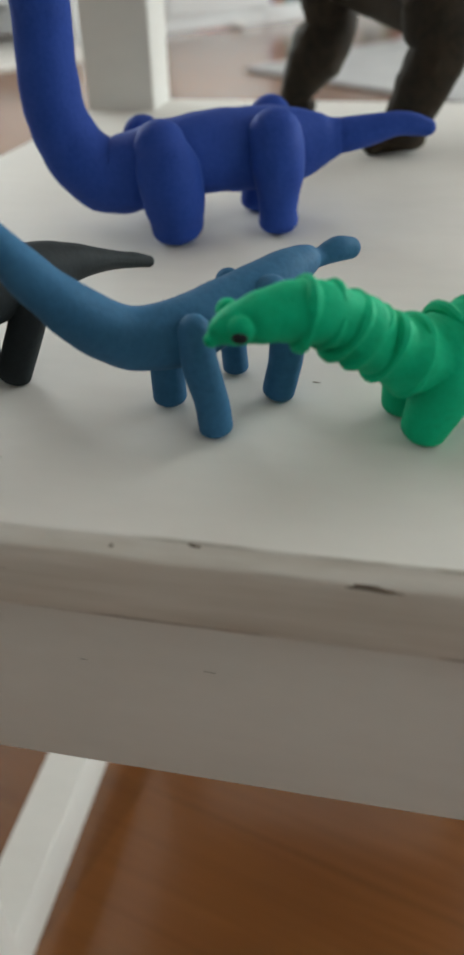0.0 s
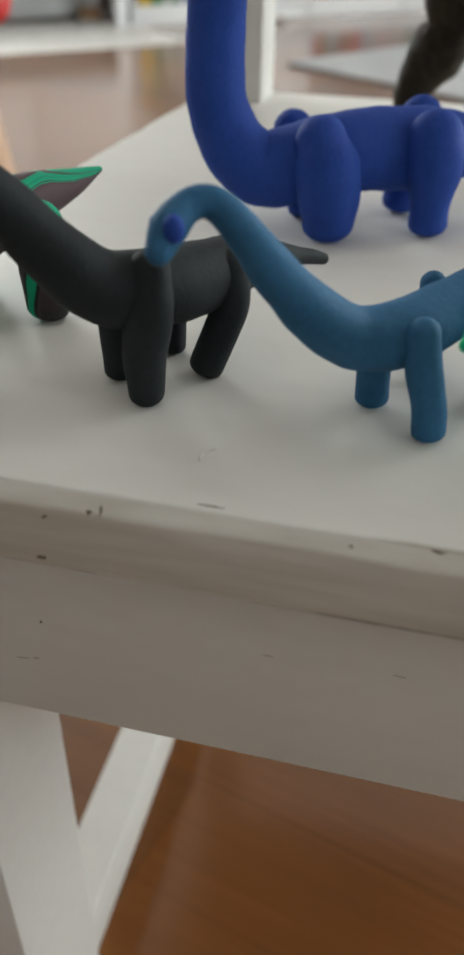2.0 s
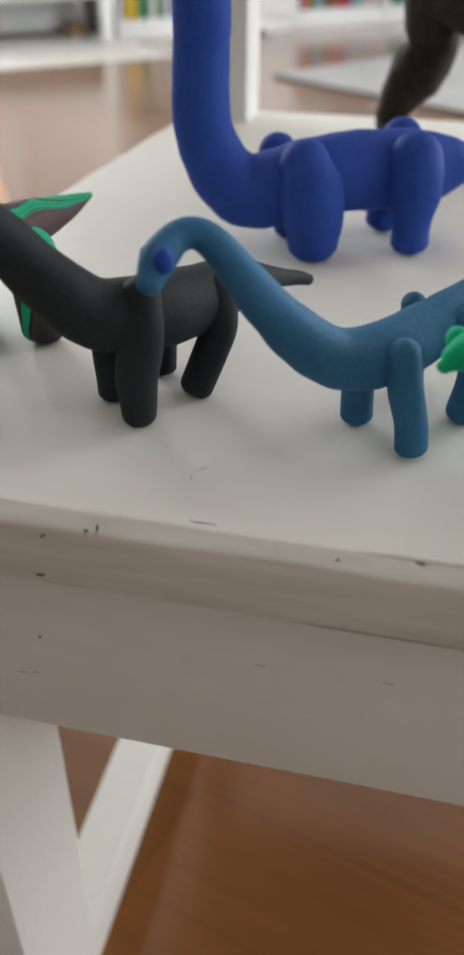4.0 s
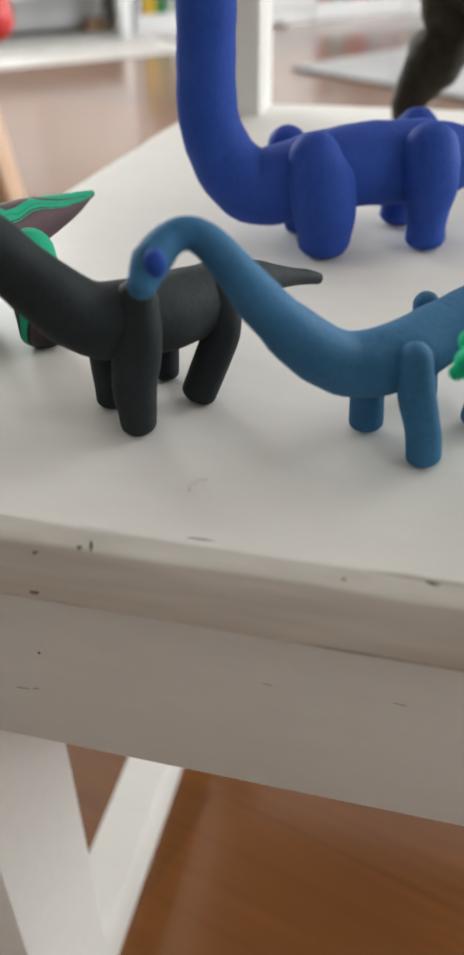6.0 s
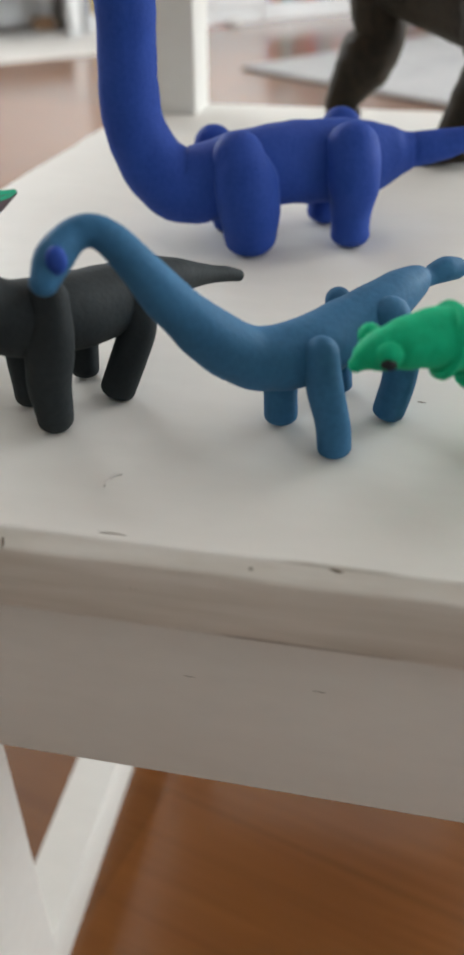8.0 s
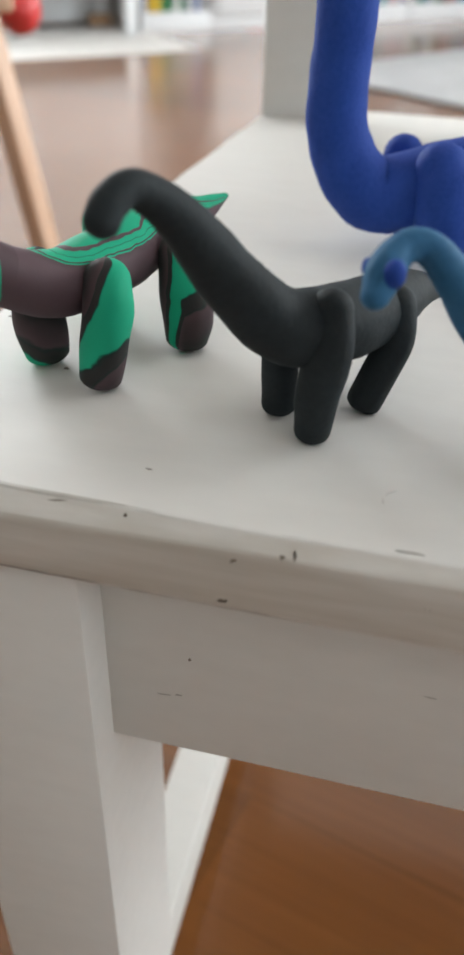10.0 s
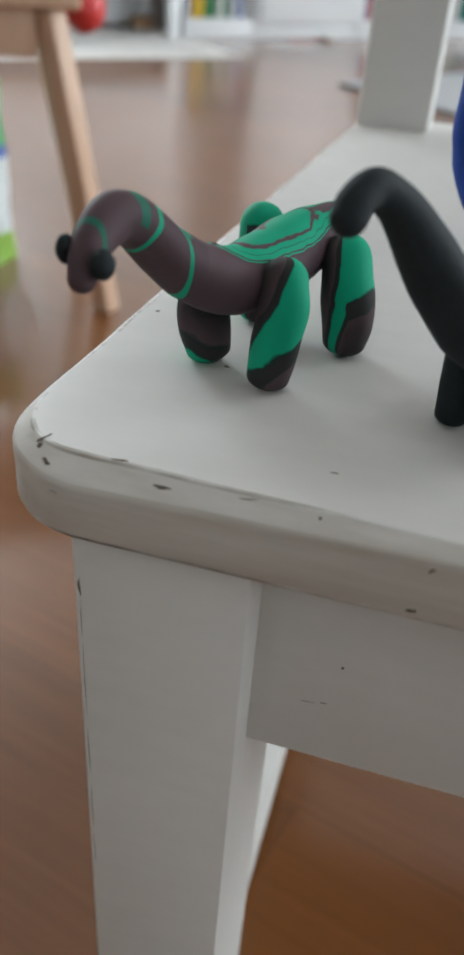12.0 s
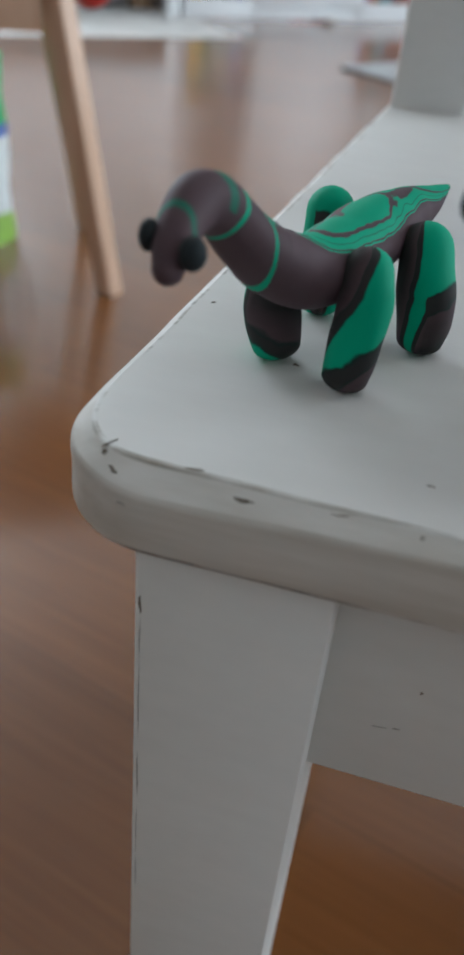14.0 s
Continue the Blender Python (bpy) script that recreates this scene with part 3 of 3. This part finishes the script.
# blue
blue_one = dinosaur((0.155, 0.210, SEAT), [CLAY_BLUE, CLAY_BLUE], "large deep blue clay dinosaur with tall upright neck", [
    ("body", [(0.2355, 0.2372, 0.4836, 0.0034), (0.2300, 0.2358, 0.4850, 0.0042), (0.2230, 0.2342, 0.4853, 0.0047), (0.2117, 0.2315, 0.4832, 0.0062), (0.2048, 0.2299, 0.4820, 0.0067), (0.2029, 0.2295, 0.4817, 0.0066),
      (0.2012, 0.2292, 0.4815, 0.0070), (0.1977, 0.2283, 0.4809, 0.0083), (0.1926, 0.2265, 0.4804, 0.0110), (0.1833, 0.2230, 0.4792, 0.0142), (0.1719, 0.2175, 0.4790, 0.0154),
      (0.1584, 0.2110, 0.4792, 0.0152), (0.1431, 0.2030, 0.4784, 0.0149), (0.1298, 0.1975, 0.4751, 0.0145), (0.1168, 0.1945, 0.4731, 0.0141), (0.1076, 0.1920, 0.4798, 0.0129), (0.1017, 0.1910, 0.4903, 0.0115),
      (0.0993, 0.1905, 0.5030, 0.0110), (0.0992, 0.1905, 0.5170, 0.0106), (0.0999, 0.1905, 0.5284, 0.0105), (0.0995, 0.1900, 0.5480, 0.0104),
      (0.0970, 0.1890, 0.5650, 0.0102), (0.0900, 0.1860, 0.5760, 0.0098), (0.0810, 0.1820, 0.5750, 0.0095)], {}),
    ("leg", [(0.1393, 0.1915, 0.4846, 0.0100), (0.1424, 0.1885, 0.4768, 0.0123), (0.1440, 0.1880, 0.4670, 0.0121), (0.1442, 0.1893, 0.4590, 0.0106), (0.1443, 0.1898, 0.4560, 0.0102)], {}),
    ("leg", [(0.1239, 0.2190, 0.4824, 0.0080), (0.1274, 0.2180, 0.4685, 0.0086), (0.1317, 0.2140, 0.4525, 0.0076)], {}),
    ("leg", [(0.1797, 0.2062, 0.4860, 0.0103), (0.1811, 0.2042, 0.4775, 0.0106), (0.1813, 0.2055, 0.4650, 0.0085), (0.1814, 0.2050, 0.4590, 0.0077), (0.1815, 0.2050, 0.4560, 0.0079)], {}),
    ("leg", [(0.1726, 0.2380, 0.4862, 0.0087), (0.1706, 0.2340, 0.4684, 0.0086), (0.1681, 0.2310, 0.4566, 0.0070)], {})])


def folds(t):
    inside = math.sin(math.pi * min(1, max(0, (t - 0.2) / 0.6)))
    return 1 + inside * (0.17 * (1 - abs(math.sin(27 * t + 0.6)) ** 0.6) - 0.02) + 0.02 * math.sin(90 * t + 1)


# green
green_one = dinosaur((0.250, 0.068, SEAT), [CLAY_GREEN, CLAY_GREEN, CLAY_DARK], "bright green clay dinosaur with wrinkled neck and bulging eyes", [
    ("body", [(0.1938, 0.0362, 0.4845, 0.0018), (0.1963, 0.0376, 0.4862, 0.0037), (0.2015, 0.0400, 0.4876, 0.0053), (0.2085, 0.0430, 0.4883, 0.0065), (0.2170, 0.0460, 0.4870, 0.0068),
      (0.2250, 0.0505, 0.4810, 0.0071), (0.2320, 0.0555, 0.4750, 0.0080), (0.2400, 0.0610, 0.4715, 0.0094), (0.2500, 0.0680, 0.4730, 0.0105),
      (0.2620, 0.0760, 0.4720, 0.0100), (0.2750, 0.0850, 0.4690, 0.0070), (0.2900, 0.0950, 0.4660, 0.0030)], dict(steps=14, sides=28, wave=folds, lumps=0.05)),
    ("leg", [(0.2440, 0.0600, 0.4720, 0.0070), (0.2430, 0.0590, 0.4640, 0.0074), (0.2400, 0.0585, 0.4530, 0.0058)], {}),
    ("leg", [(0.2350, 0.0700, 0.4700, 0.0060), (0.2345, 0.0715, 0.4530, 0.0054)], {}),
    ("leg", [(0.2660, 0.0690, 0.4740, 0.0070), (0.2670, 0.0670, 0.4530, 0.0058)], {}),
    ("leg", [(0.2490, 0.0790, 0.4730, 0.0066), (0.2520, 0.0860, 0.4530, 0.0058)], {})],
    [("eye", (0.2003, 0.0352, 0.4876), 0.0030, 0, (1, 0.8, 1)), ("pupil", (0.2004, 0.0330, 0.4866), 0.0017, 2, (1.05, 0.7, 0.72)), ("eye", (0.1958, 0.0430, 0.4882), 0.0026, 0, (1, 1, 1))])


def fold(at, along, big, small):
    """A ring of clay squeezed up round the neck of the green dinosaur."""
    bm = bmesh.new()
    axis = Vector(along).normalized()
    side = axis.orthogonal().normalized()
    other = axis.cross(side)
    n, k = 28, 8
    rings = []
    for i in range(n):
        a = 2 * math.pi * i / n
        out = side * math.cos(a) + other * math.sin(a)
        mid = Vector(at) + out * big * (1 + 0.05 * math.sin(2 * a + big * 4000)) + axis * 0.0012 * math.sin(a + big * 3000)
        thick = small * (1 + 0.35 * math.sin(3 * a + big * 9000))
        rings.append([bm.verts.new(mid + (out * math.cos(b) + axis * math.sin(b)) * thick - Vector((0.250, 0.068, SEAT))) for b in (2 * math.pi * j / k for j in range(k))])
    for i in range(n):
        a, b = rings[i], rings[(i + 1) % n]
        for j in range(k):
            bm.faces.new((a[j], a[(j + 1) % k], b[(j + 1) % k], b[j]))
    part("fold", bm, CLAY_GREEN, green_one)


for at, along, big, small in (((0.2120, 0.0442, 0.4882), (0.9, 0.42, -0.05), 0.0066, 0.0015), ((0.2165, 0.0460, 0.4868), (0.88, 0.42, -0.25), 0.0063, 0.0012),
                              ((0.2205, 0.0480, 0.4842), (0.8, 0.45, -0.45), 0.0066, 0.0016), ((0.2245, 0.0502, 0.4812), (0.75, 0.45, -0.6), 0.0068, 0.0014),
                              ((0.2285, 0.0530, 0.4778), (0.72, 0.48, -0.55), 0.0074, 0.0014), ((0.2335, 0.0565, 0.4742), (0.75, 0.55, -0.4), 0.0082, 0.0013),
                              ((0.2440, 0.0640, 0.4722), (0.8, 0.6, 0.0), 0.0098, 0.0014), ((0.2490, 0.0672, 0.4728), (0.8, 0.6, 0.1), 0.0104, 0.0013)):
    fold(at, along, big, small)

# marbled
dinosaur((0.052, 0.082, SEAT), [CLAY_MARBLED, [LEG_SASH, LEG_RIM, LEG_FORK, LEG_HOOP], CLAY_DARK], "marbled plum and green clay dinosaur with drooping head", [
    ("body", [(0.0690, 0.1480, 0.4812, 0.0011), (0.0640, 0.1330, 0.4800, 0.0050), (0.0575, 0.1150, 0.4795, 0.0082), (0.0518, 0.1000, 0.4779, 0.0103), (0.0468, 0.0850, 0.4766, 0.0103),
      (0.0416, 0.0700, 0.4769, 0.0094), (0.0348, 0.0580, 0.4820, 0.0083), (0.0293, 0.0480, 0.4904, 0.0069), (0.0252, 0.0400, 0.4986, 0.0062), (0.0229, 0.0325, 0.5020, 0.0058), (0.0224, 0.0240, 0.5000, 0.0049),
      (0.0228, 0.0180, 0.4968, 0.0040), (0.0229, 0.0152, 0.4938, 0.0032)], dict(sides=30, steps=9)),
    ("leg", [(0.0556, 0.0710, 0.4785, 0.0066), (0.0566, 0.0680, 0.4718, 0.0071), (0.0560, 0.0650, 0.4630, 0.0069), (0.0552, 0.0630, 0.4564, 0.0060)], {}),
    ("leg", [(0.0335, 0.0745, 0.4790, 0.0056), (0.0318, 0.0755, 0.4669, 0.0074), (0.0326, 0.0745, 0.4608, 0.0077), (0.0347, 0.0725, 0.4554, 0.0065)], {}),
    ("leg", [(0.0677, 0.1010, 0.4769, 0.0074), (0.0699, 0.0975, 0.4678, 0.0081), (0.0713, 0.0950, 0.4600, 0.0078), (0.0713, 0.0930, 0.4563, 0.0066)], {}),
    ("leg", [(0.0384, 0.1140, 0.4787, 0.0071), (0.0394, 0.1100, 0.4667, 0.0073), (0.0405, 0.1060, 0.4531, 0.0056)], {})],
    [("eye", (0.0178, 0.0185, 0.4985), 0.0026, 2, (0.8, 1, 1.25)), ("eye", (0.0276, 0.0155, 0.4975), 0.0032, 2, (0.85, 1, 1.05))])

# ---- brown figure at the back of the seat ----
BACK = (0.20, 0.375, SEAT)
bm = bmesh.new()
for points, opts in (
        ([(0.1780, 0.4100, 0.5600, 0.0200), (0.1765, 0.4100, 0.5300, 0.0175), (0.1775, 0.4100, 0.5110, 0.0162), (0.1785, 0.4100, 0.4990, 0.0145),
          (0.1725, 0.4100, 0.4875, 0.0168), (0.1655, 0.4100, 0.4760, 0.0135), (0.1600, 0.4100, 0.4645, 0.0100), (0.1590, 0.4095, 0.4560, 0.0088)], dict(round_ends=(1, 0.5))),
        ([(0.2330, 0.3420, 0.5600, 0.0200), (0.2350, 0.3380, 0.5300, 0.0185), (0.2370, 0.3355, 0.5100, 0.0172), (0.2385, 0.3350, 0.4980, 0.0150),
          (0.2350, 0.3340, 0.4890, 0.0142), (0.2290, 0.3340, 0.4740, 0.0128), (0.2260, 0.3340, 0.4650, 0.0115), (0.2245, 0.3340, 0.4570, 0.0112)], dict(round_ends=(1, 0.4))),
        ([(0.2285, 0.3350, 0.4570, 0.0080), (0.2160, 0.3320, 0.4560, 0.0075), (0.2110, 0.3300, 0.4545, 0.0060)], dict(flat=0.75)),
        ([(0.1640, 0.4080, 0.4570, 0.0080), (0.1580, 0.4060, 0.4550, 0.0070)], dict(flat=0.75)),
        ([(0.1800, 0.4050, 0.5300, 0.0180), (0.2100, 0.3850, 0.5240, 0.0200), (0.2360, 0.3500, 0.5140, 0.0170)], {}),
        ([(0.1740, 0.4100, 0.5650, 0.0230), (0.2000, 0.3750, 0.5600, 0.0300), (0.2330, 0.3400, 0.5650, 0.0240)], {}),
        ([(0.1900, 0.3820, 0.5700, 0.0280), (0.1950, 0.3800, 0.6100, 0.0300), (0.1980, 0.3780, 0.6500, 0.0200)], {})):
    roll(bm, points, BACK, lumps=0.05, **opts)
figure = part("toy_figure", bm, PLASTIC_BROWN)
figure.location = BACK
tagged(figure, "dark brown moulded toy figure standing on the seat", "figurine")


# ---- wooden stool beside the chair ----
def make_stool():
    stool = group_base("wooden_stool", pose(-0.424, 1.04, 0, 0, 0, 30))
    tagged(stool, "light birch wooden stool with splayed legs", "stool")
    for x, y, sx in ((0, 0, -1), (0, 0.30, -1), (-0.34, 0, 1), (-0.34, 0.30, 1)):
        bm = box((-0.0155, -0.0155, 0), (0.0155, 0.0155, 0.43), 0.002)
        bmesh.ops.rotate(bm, verts=bm.verts, cent=(0, 0, 0), matrix=Matrix.Rotation(radians(-45), 3, "Z"))
        for v in bm.verts:
            v.co.x += sx * 0.066 * v.co.z / 0.43 + x
            v.co.y += y
        part("leg", bm, BIRCH, stool)
    part("rail", box((-0.254, -0.008, 0.372), (-0.086, 0.012, 0.43), 0.002), BIRCH, stool)
    part("rail", box((-0.254, 0.292, 0.372), (-0.086, 0.312, 0.43), 0.002), BIRCH, stool)
    part("seat", box((-0.315, -0.025, 0.431), (-0.025, 0.33, 0.452), 0.006, 3), BIRCH, stool)
    return stool


make_stool()


def make_bag():
    """A soft packet standing on the floor, with coloured bands."""
    bag = group_base("plastic_packet", pose(-0.748, 1.165, 0, 0, 0, 10))
    tagged(bag, "white plastic packet with green and blue bands", "packet")
    tones = {"lime": (0.30, 0.52, 0.08), "white": (0.75, 0.80, 0.80), "blue": (0.10, 0.18, 0.50), "green": (0.03, 0.42, 0.12)}
    z = 0.0
    for tone, high in (("lime", 0.055), ("white", 0.125), ("blue", 0.02), ("green", 0.105)):
        m = mottle("packet_" + tone, tuple(c * 0.85 for c in tones[tone]), tones[tone], 0.35, 20, 90)
        bm = bmesh.new()
        rings = []
        for k in range(5):
            h = z + high * k / 4
            w = 0.075 * (1 - 0.5 * (h / 0.32) ** 3)
            rings.append([bm.verts.new((0.08 * math.cos(a) * (1 + 0.05 * math.sin(5 * a + 40 * h)), w * math.sin(a), h)) for a in np.linspace(0, 2 * math.pi, 28, endpoint=False)])
        for a, b in zip(rings, rings[1:]):
            for i in range(28):
                bm.faces.new((a[i], a[(i + 1) % 28], b[(i + 1) % 28], b[i]))
        bm.faces.new(rings[0]), bm.faces.new(rings[-1])
        part("band", bm, m, bag)
        z += high
    return bag


make_bag()

# ---- rugs ----
rug = group_base("area_rug", pose(-0.444, 3.365, 0, 0, 0, -36))
part("wool_surface", box((0, 0, 0.006), (1.7, 2.2, 0.016), 0.004), RUG, rug)
part("binding", box((-0.004, -0.004, 0.0005), (1.704, 2.204, 0.0058), 0.002), COTTON_DARK, rug, "dark stitched edge")
tagged(rug, "pale grey short pile wool rug on the floor", "rug")


def make_mat():
    mat = group_base("striped_mat", ROOM @ pose(-0.03, -0.56, 0))
    tagged(mat, "white and grey striped woven cotton mat with fringe", "rug")
    v, k = 0.0, 0
    while v < 0.85:
        wide = (0.05, 0.022, 0.03, 0.016, 0.06, 0.02)[k % 6]
        bm = box((-1.5, v, 0.001), (0.0, v + wide, 0.009 + 0.001 * (k % 3)), 0.003)
        part("stripe", bm, COTTON if k % 2 == 0 else COTTON_GREY, mat)
        v, k = v + wide, k + 1
    for i in range(26):
        bm = bmesh.new()
        y = 0.01 + i * 0.032
        bend = random.uniform(-0.02, 0.02)
        roll(bm, [(0, y, 0.006, 0.003), (0.035, y + bend * 0.5, 0.005, 0.0028), (0.075, y + bend, 0.004, 0.002)], (0, 0, 0), sides=6, steps=2)
        part("fringe", bm, COTTON, mat)


make_mat()


# ---- cabinet and bookcases ----
def make_cabinet():
    c = group_base("drawer_cabinet", ROOM @ pose(-0.06, -0.09, 0))
    tagged(c, "white lacquered drawer cabinet standing on square legs", "cabinet")
    for x in (-1.0, -0.055):
        for y in (0, 0.39):
            part("leg", box((x, y, 0), (x + 0.055, y + 0.05, 0.20), 0.002), CABINET, c)
    part("back_panel", box((-0.944, 0.405, 0.03), (-0.056, 0.42, 0.199), 0.001), CABINET, c)
    part("bottom_rail", box((-1.0, 0.0, 0.20), (0, 0.44, 0.262), 0.002), CABINET, c)
    part("body", box((-1.0, 0.012, 0.264), (0, 0.44, 0.80), 0.002), CABINET, c)
    for x in (-0.985, -0.335 - 0.16):
        for z in (0.276, 0.54):
            part("drawer_front", box((x, -0.006, z), (x + 0.48, 0.011, z + 0.25), 0.003), CABINET, c)


make_cabinet()


def make_bookcase(u, wide, door):
    b = group_base("bookcase", ROOM @ pose(u, 0, 0))
    tagged(b, "low white bookcase with plinth standing against the wall", "bookcase", "row of white bookcases")
    deep, high, t = 0.28, 1.06, 0.018
    for x in (0, wide - t):
        part("side_panel", box((x, 0, 0), (x + t, deep, high), 0.0015), CABINET, b)
    part("plinth", box((t, 0.006, 0), (wide - t, 0.022, 0.066), 0.001), CABINET, b)
    for z in (0.068, 0.40, 0.72, high - t):
        part("shelf", box((t, 0.003, z), (wide - t, deep - 0.012, z + t), 0.0015), CABINET, b)
    part("back_panel", box((t, deep - 0.010, 0.06), (wide - t, deep - 0.004, high), 0.0), CABINET, b)
    if door:
        part("door", box((0.003, -0.018, 0.072), (wide - 0.003, -0.001, high), 0.0015), CABINET, b)


def book_material(k, rgb):
    m, nt, b = material("book_cover", 0.4)
    n = node(nt, "ShaderNodeTexNoise", Scale=30.0 + k, Detail=3.0)
    nt.links.new(coords(nt), n.inputs["Vector"])
    r = ramp(nt, n.outputs["Fac"], ((0.3, tuple(c * 0.7 for c in rgb)), (0.7, rgb)))
    nt.links.new(r.outputs[0], b.inputs["Base Color"])
    return m


TONES = {"yellow": (0.65, 0.42, 0.03), "dark green": (0.02, 0.16, 0.05), "white": (0.7, 0.7, 0.68), "grey": (0.35, 0.37, 0.40), "blue": (0.03, 0.09, 0.34), "purple": (0.18, 0.06, 0.24),
         "orange": (0.60, 0.20, 0.03), "teal": (0.03, 0.30, 0.32), "red": (0.50, 0.03, 0.04), "black": (0.02, 0.02, 0.025), "brown": (0.16, 0.09, 0.05), "pink": (0.55, 0.20, 0.28)}
BOOKS = {k: book_material(i, c) for i, (k, c) in enumerate(TONES.items())}
ORDER = {0: ("blue", "yellow", "yellow", "dark green", "dark green", "white", "dark green", "grey", "white", "blue", "white", "blue", "black"),
         2: ("dark green", "purple", "orange", "brown", "teal", "grey", "black", "red", "dark green", "red", "red", "blue", "grey", "teal", "white", "pink", "white", "purple", "orange", "grey", "blue"),
         3: ("black", "dark green", "teal", "black", "blue", "white", "dark green", "black", "brown", "red", "black", "grey", "teal", "blue", "black", "white", "red", "black")}


def make_book(tone, m, thick, high, deep):
    book = group_base("book", m)
    tagged(book, tone + " hardback book standing upright in the bookcase", "book", "books in the bookcases")
    bm = box((0, 0, 0), (0.0025, deep, high), 0.0006)
    block(bm, (thick - 0.0025, 0, 0), (thick, deep, high), 0.0006)
    block(bm, (0.0005, -0.002, 0), (thick - 0.0005, 0.003, high), 0.0015)
    cover = part("cover", bm, BOOKS[tone], book, "", False)
    part("pages", box((0.0027, 0.004, 0.004), (thick - 0.0027, deep - 0.004, high - 0.004), 0), PAPER, book, "", False)
    if random.random() < 0.6:
        part("spine_label", box((thick * 0.2, -0.0028, high * 0.55), (thick * 0.8, -0.0018, high * 0.8), 0.0003), BOOKS["white" if tone != "white" else "red"], cover, "", False)


for i, (u, wide) in enumerate(((0.0, 0.40), (0.402, 0.614), (1.018, 0.614), (1.634, 0.614))):
    make_bookcase(u, wide, i == 1)
    x = u + 0.022
    for tone in ORDER.get(i, ()):
        thick, high, deep = random.uniform(0.018, 0.038), random.uniform(0.20, 0.29), random.uniform(0.15, 0.2)
        if x + thick > u + wide - 0.022:
            break
        make_book(tone, ROOM @ pose(x, 0.03 + random.uniform(0, 0.02), 0.0865), thick, high, deep)
        x += thick + random.uniform(0.0008, 0.004)

# ---- small things on the floor ----
bm = bmesh.new()
bmesh.ops.create_icosphere(bm, subdivisions=4, radius=0.034)
for v in bm.verts:
    v.co = Vector((v.co.x, v.co.y * 1.2, v.co.z * 1.1)) * (1 + 0.10 * noise.noise(v.co * 40))
pouch = part("cloth_pouch", bm, RED)
pouch.matrix_world = pose(-0.424, 1.04, 0, 0, 0, 30) @ pose(-0.012, 0.10, 0.428)
tagged(pouch, "red cloth pouch draped over the stool edge", "pouch")
small = part("cardboard_box", box((0, 0, 0), (0.10, 0.07, 0.055), 0.002), CARD)
small.matrix_world = ROOM @ pose(-0.18, 0.20, 0.0125)
tagged(small, "small brown cardboard box under the cabinet", "box")
bm = bmesh.new()
bmesh.ops.create_icosphere(bm, subdivisions=3, radius=0.03)
for v in bm.verts:
    v.co = Vector((v.co.x * 1.6, v.co.y, v.co.z * 0.5)) * (1 + 0.5 * noise.noise(v.co * 60))
low = min(v.co.z for v in bm.verts)
for v in bm.verts:
    v.co.z -= low
scrap = part("crumpled_paper", bm, PAPER, None, "", False)
scrap.matrix_world = ROOM @ pose(0.80, -0.06, 0)
tagged(scrap, "crumpled scrap of white paper on the floor", "paper")
bm = bmesh.new()
roll(bm, [(0, 0, 0.0018, 0.0016), (0.06, 0.012, 0.0018, 0.0016), (0.13, 0.004, 0.0018, 0.0016), (0.20, 0.014, 0.0018, 0.0016)], (0, 0, 0), sides=6, steps=4)
cord = part("cord", bm, RED)
cord.matrix_world = ROOM @ pose(0.55, -0.07, 0)
tagged(cord, "thin red cord lying on the floor beside the bookcase", "cord")
bm = bmesh.new()
roll(bm, [(0.1378, 0.0295, 0.4502, 0.00005), (0.1376, 0.0310, 0.4502, 0.00005), (0.1385, 0.0335, 0.4503, 0.00005), (0.1402, 0.0350, 0.4502, 0.00005)], (0.138, 0.032, SEAT), sides=6)
fibre = part("fibre", bm, COTTON)
fibre.location = (0.138, 0.032, SEAT)
tagged(fibre, "thin pale curled fibre lying on the seat", "fibre")
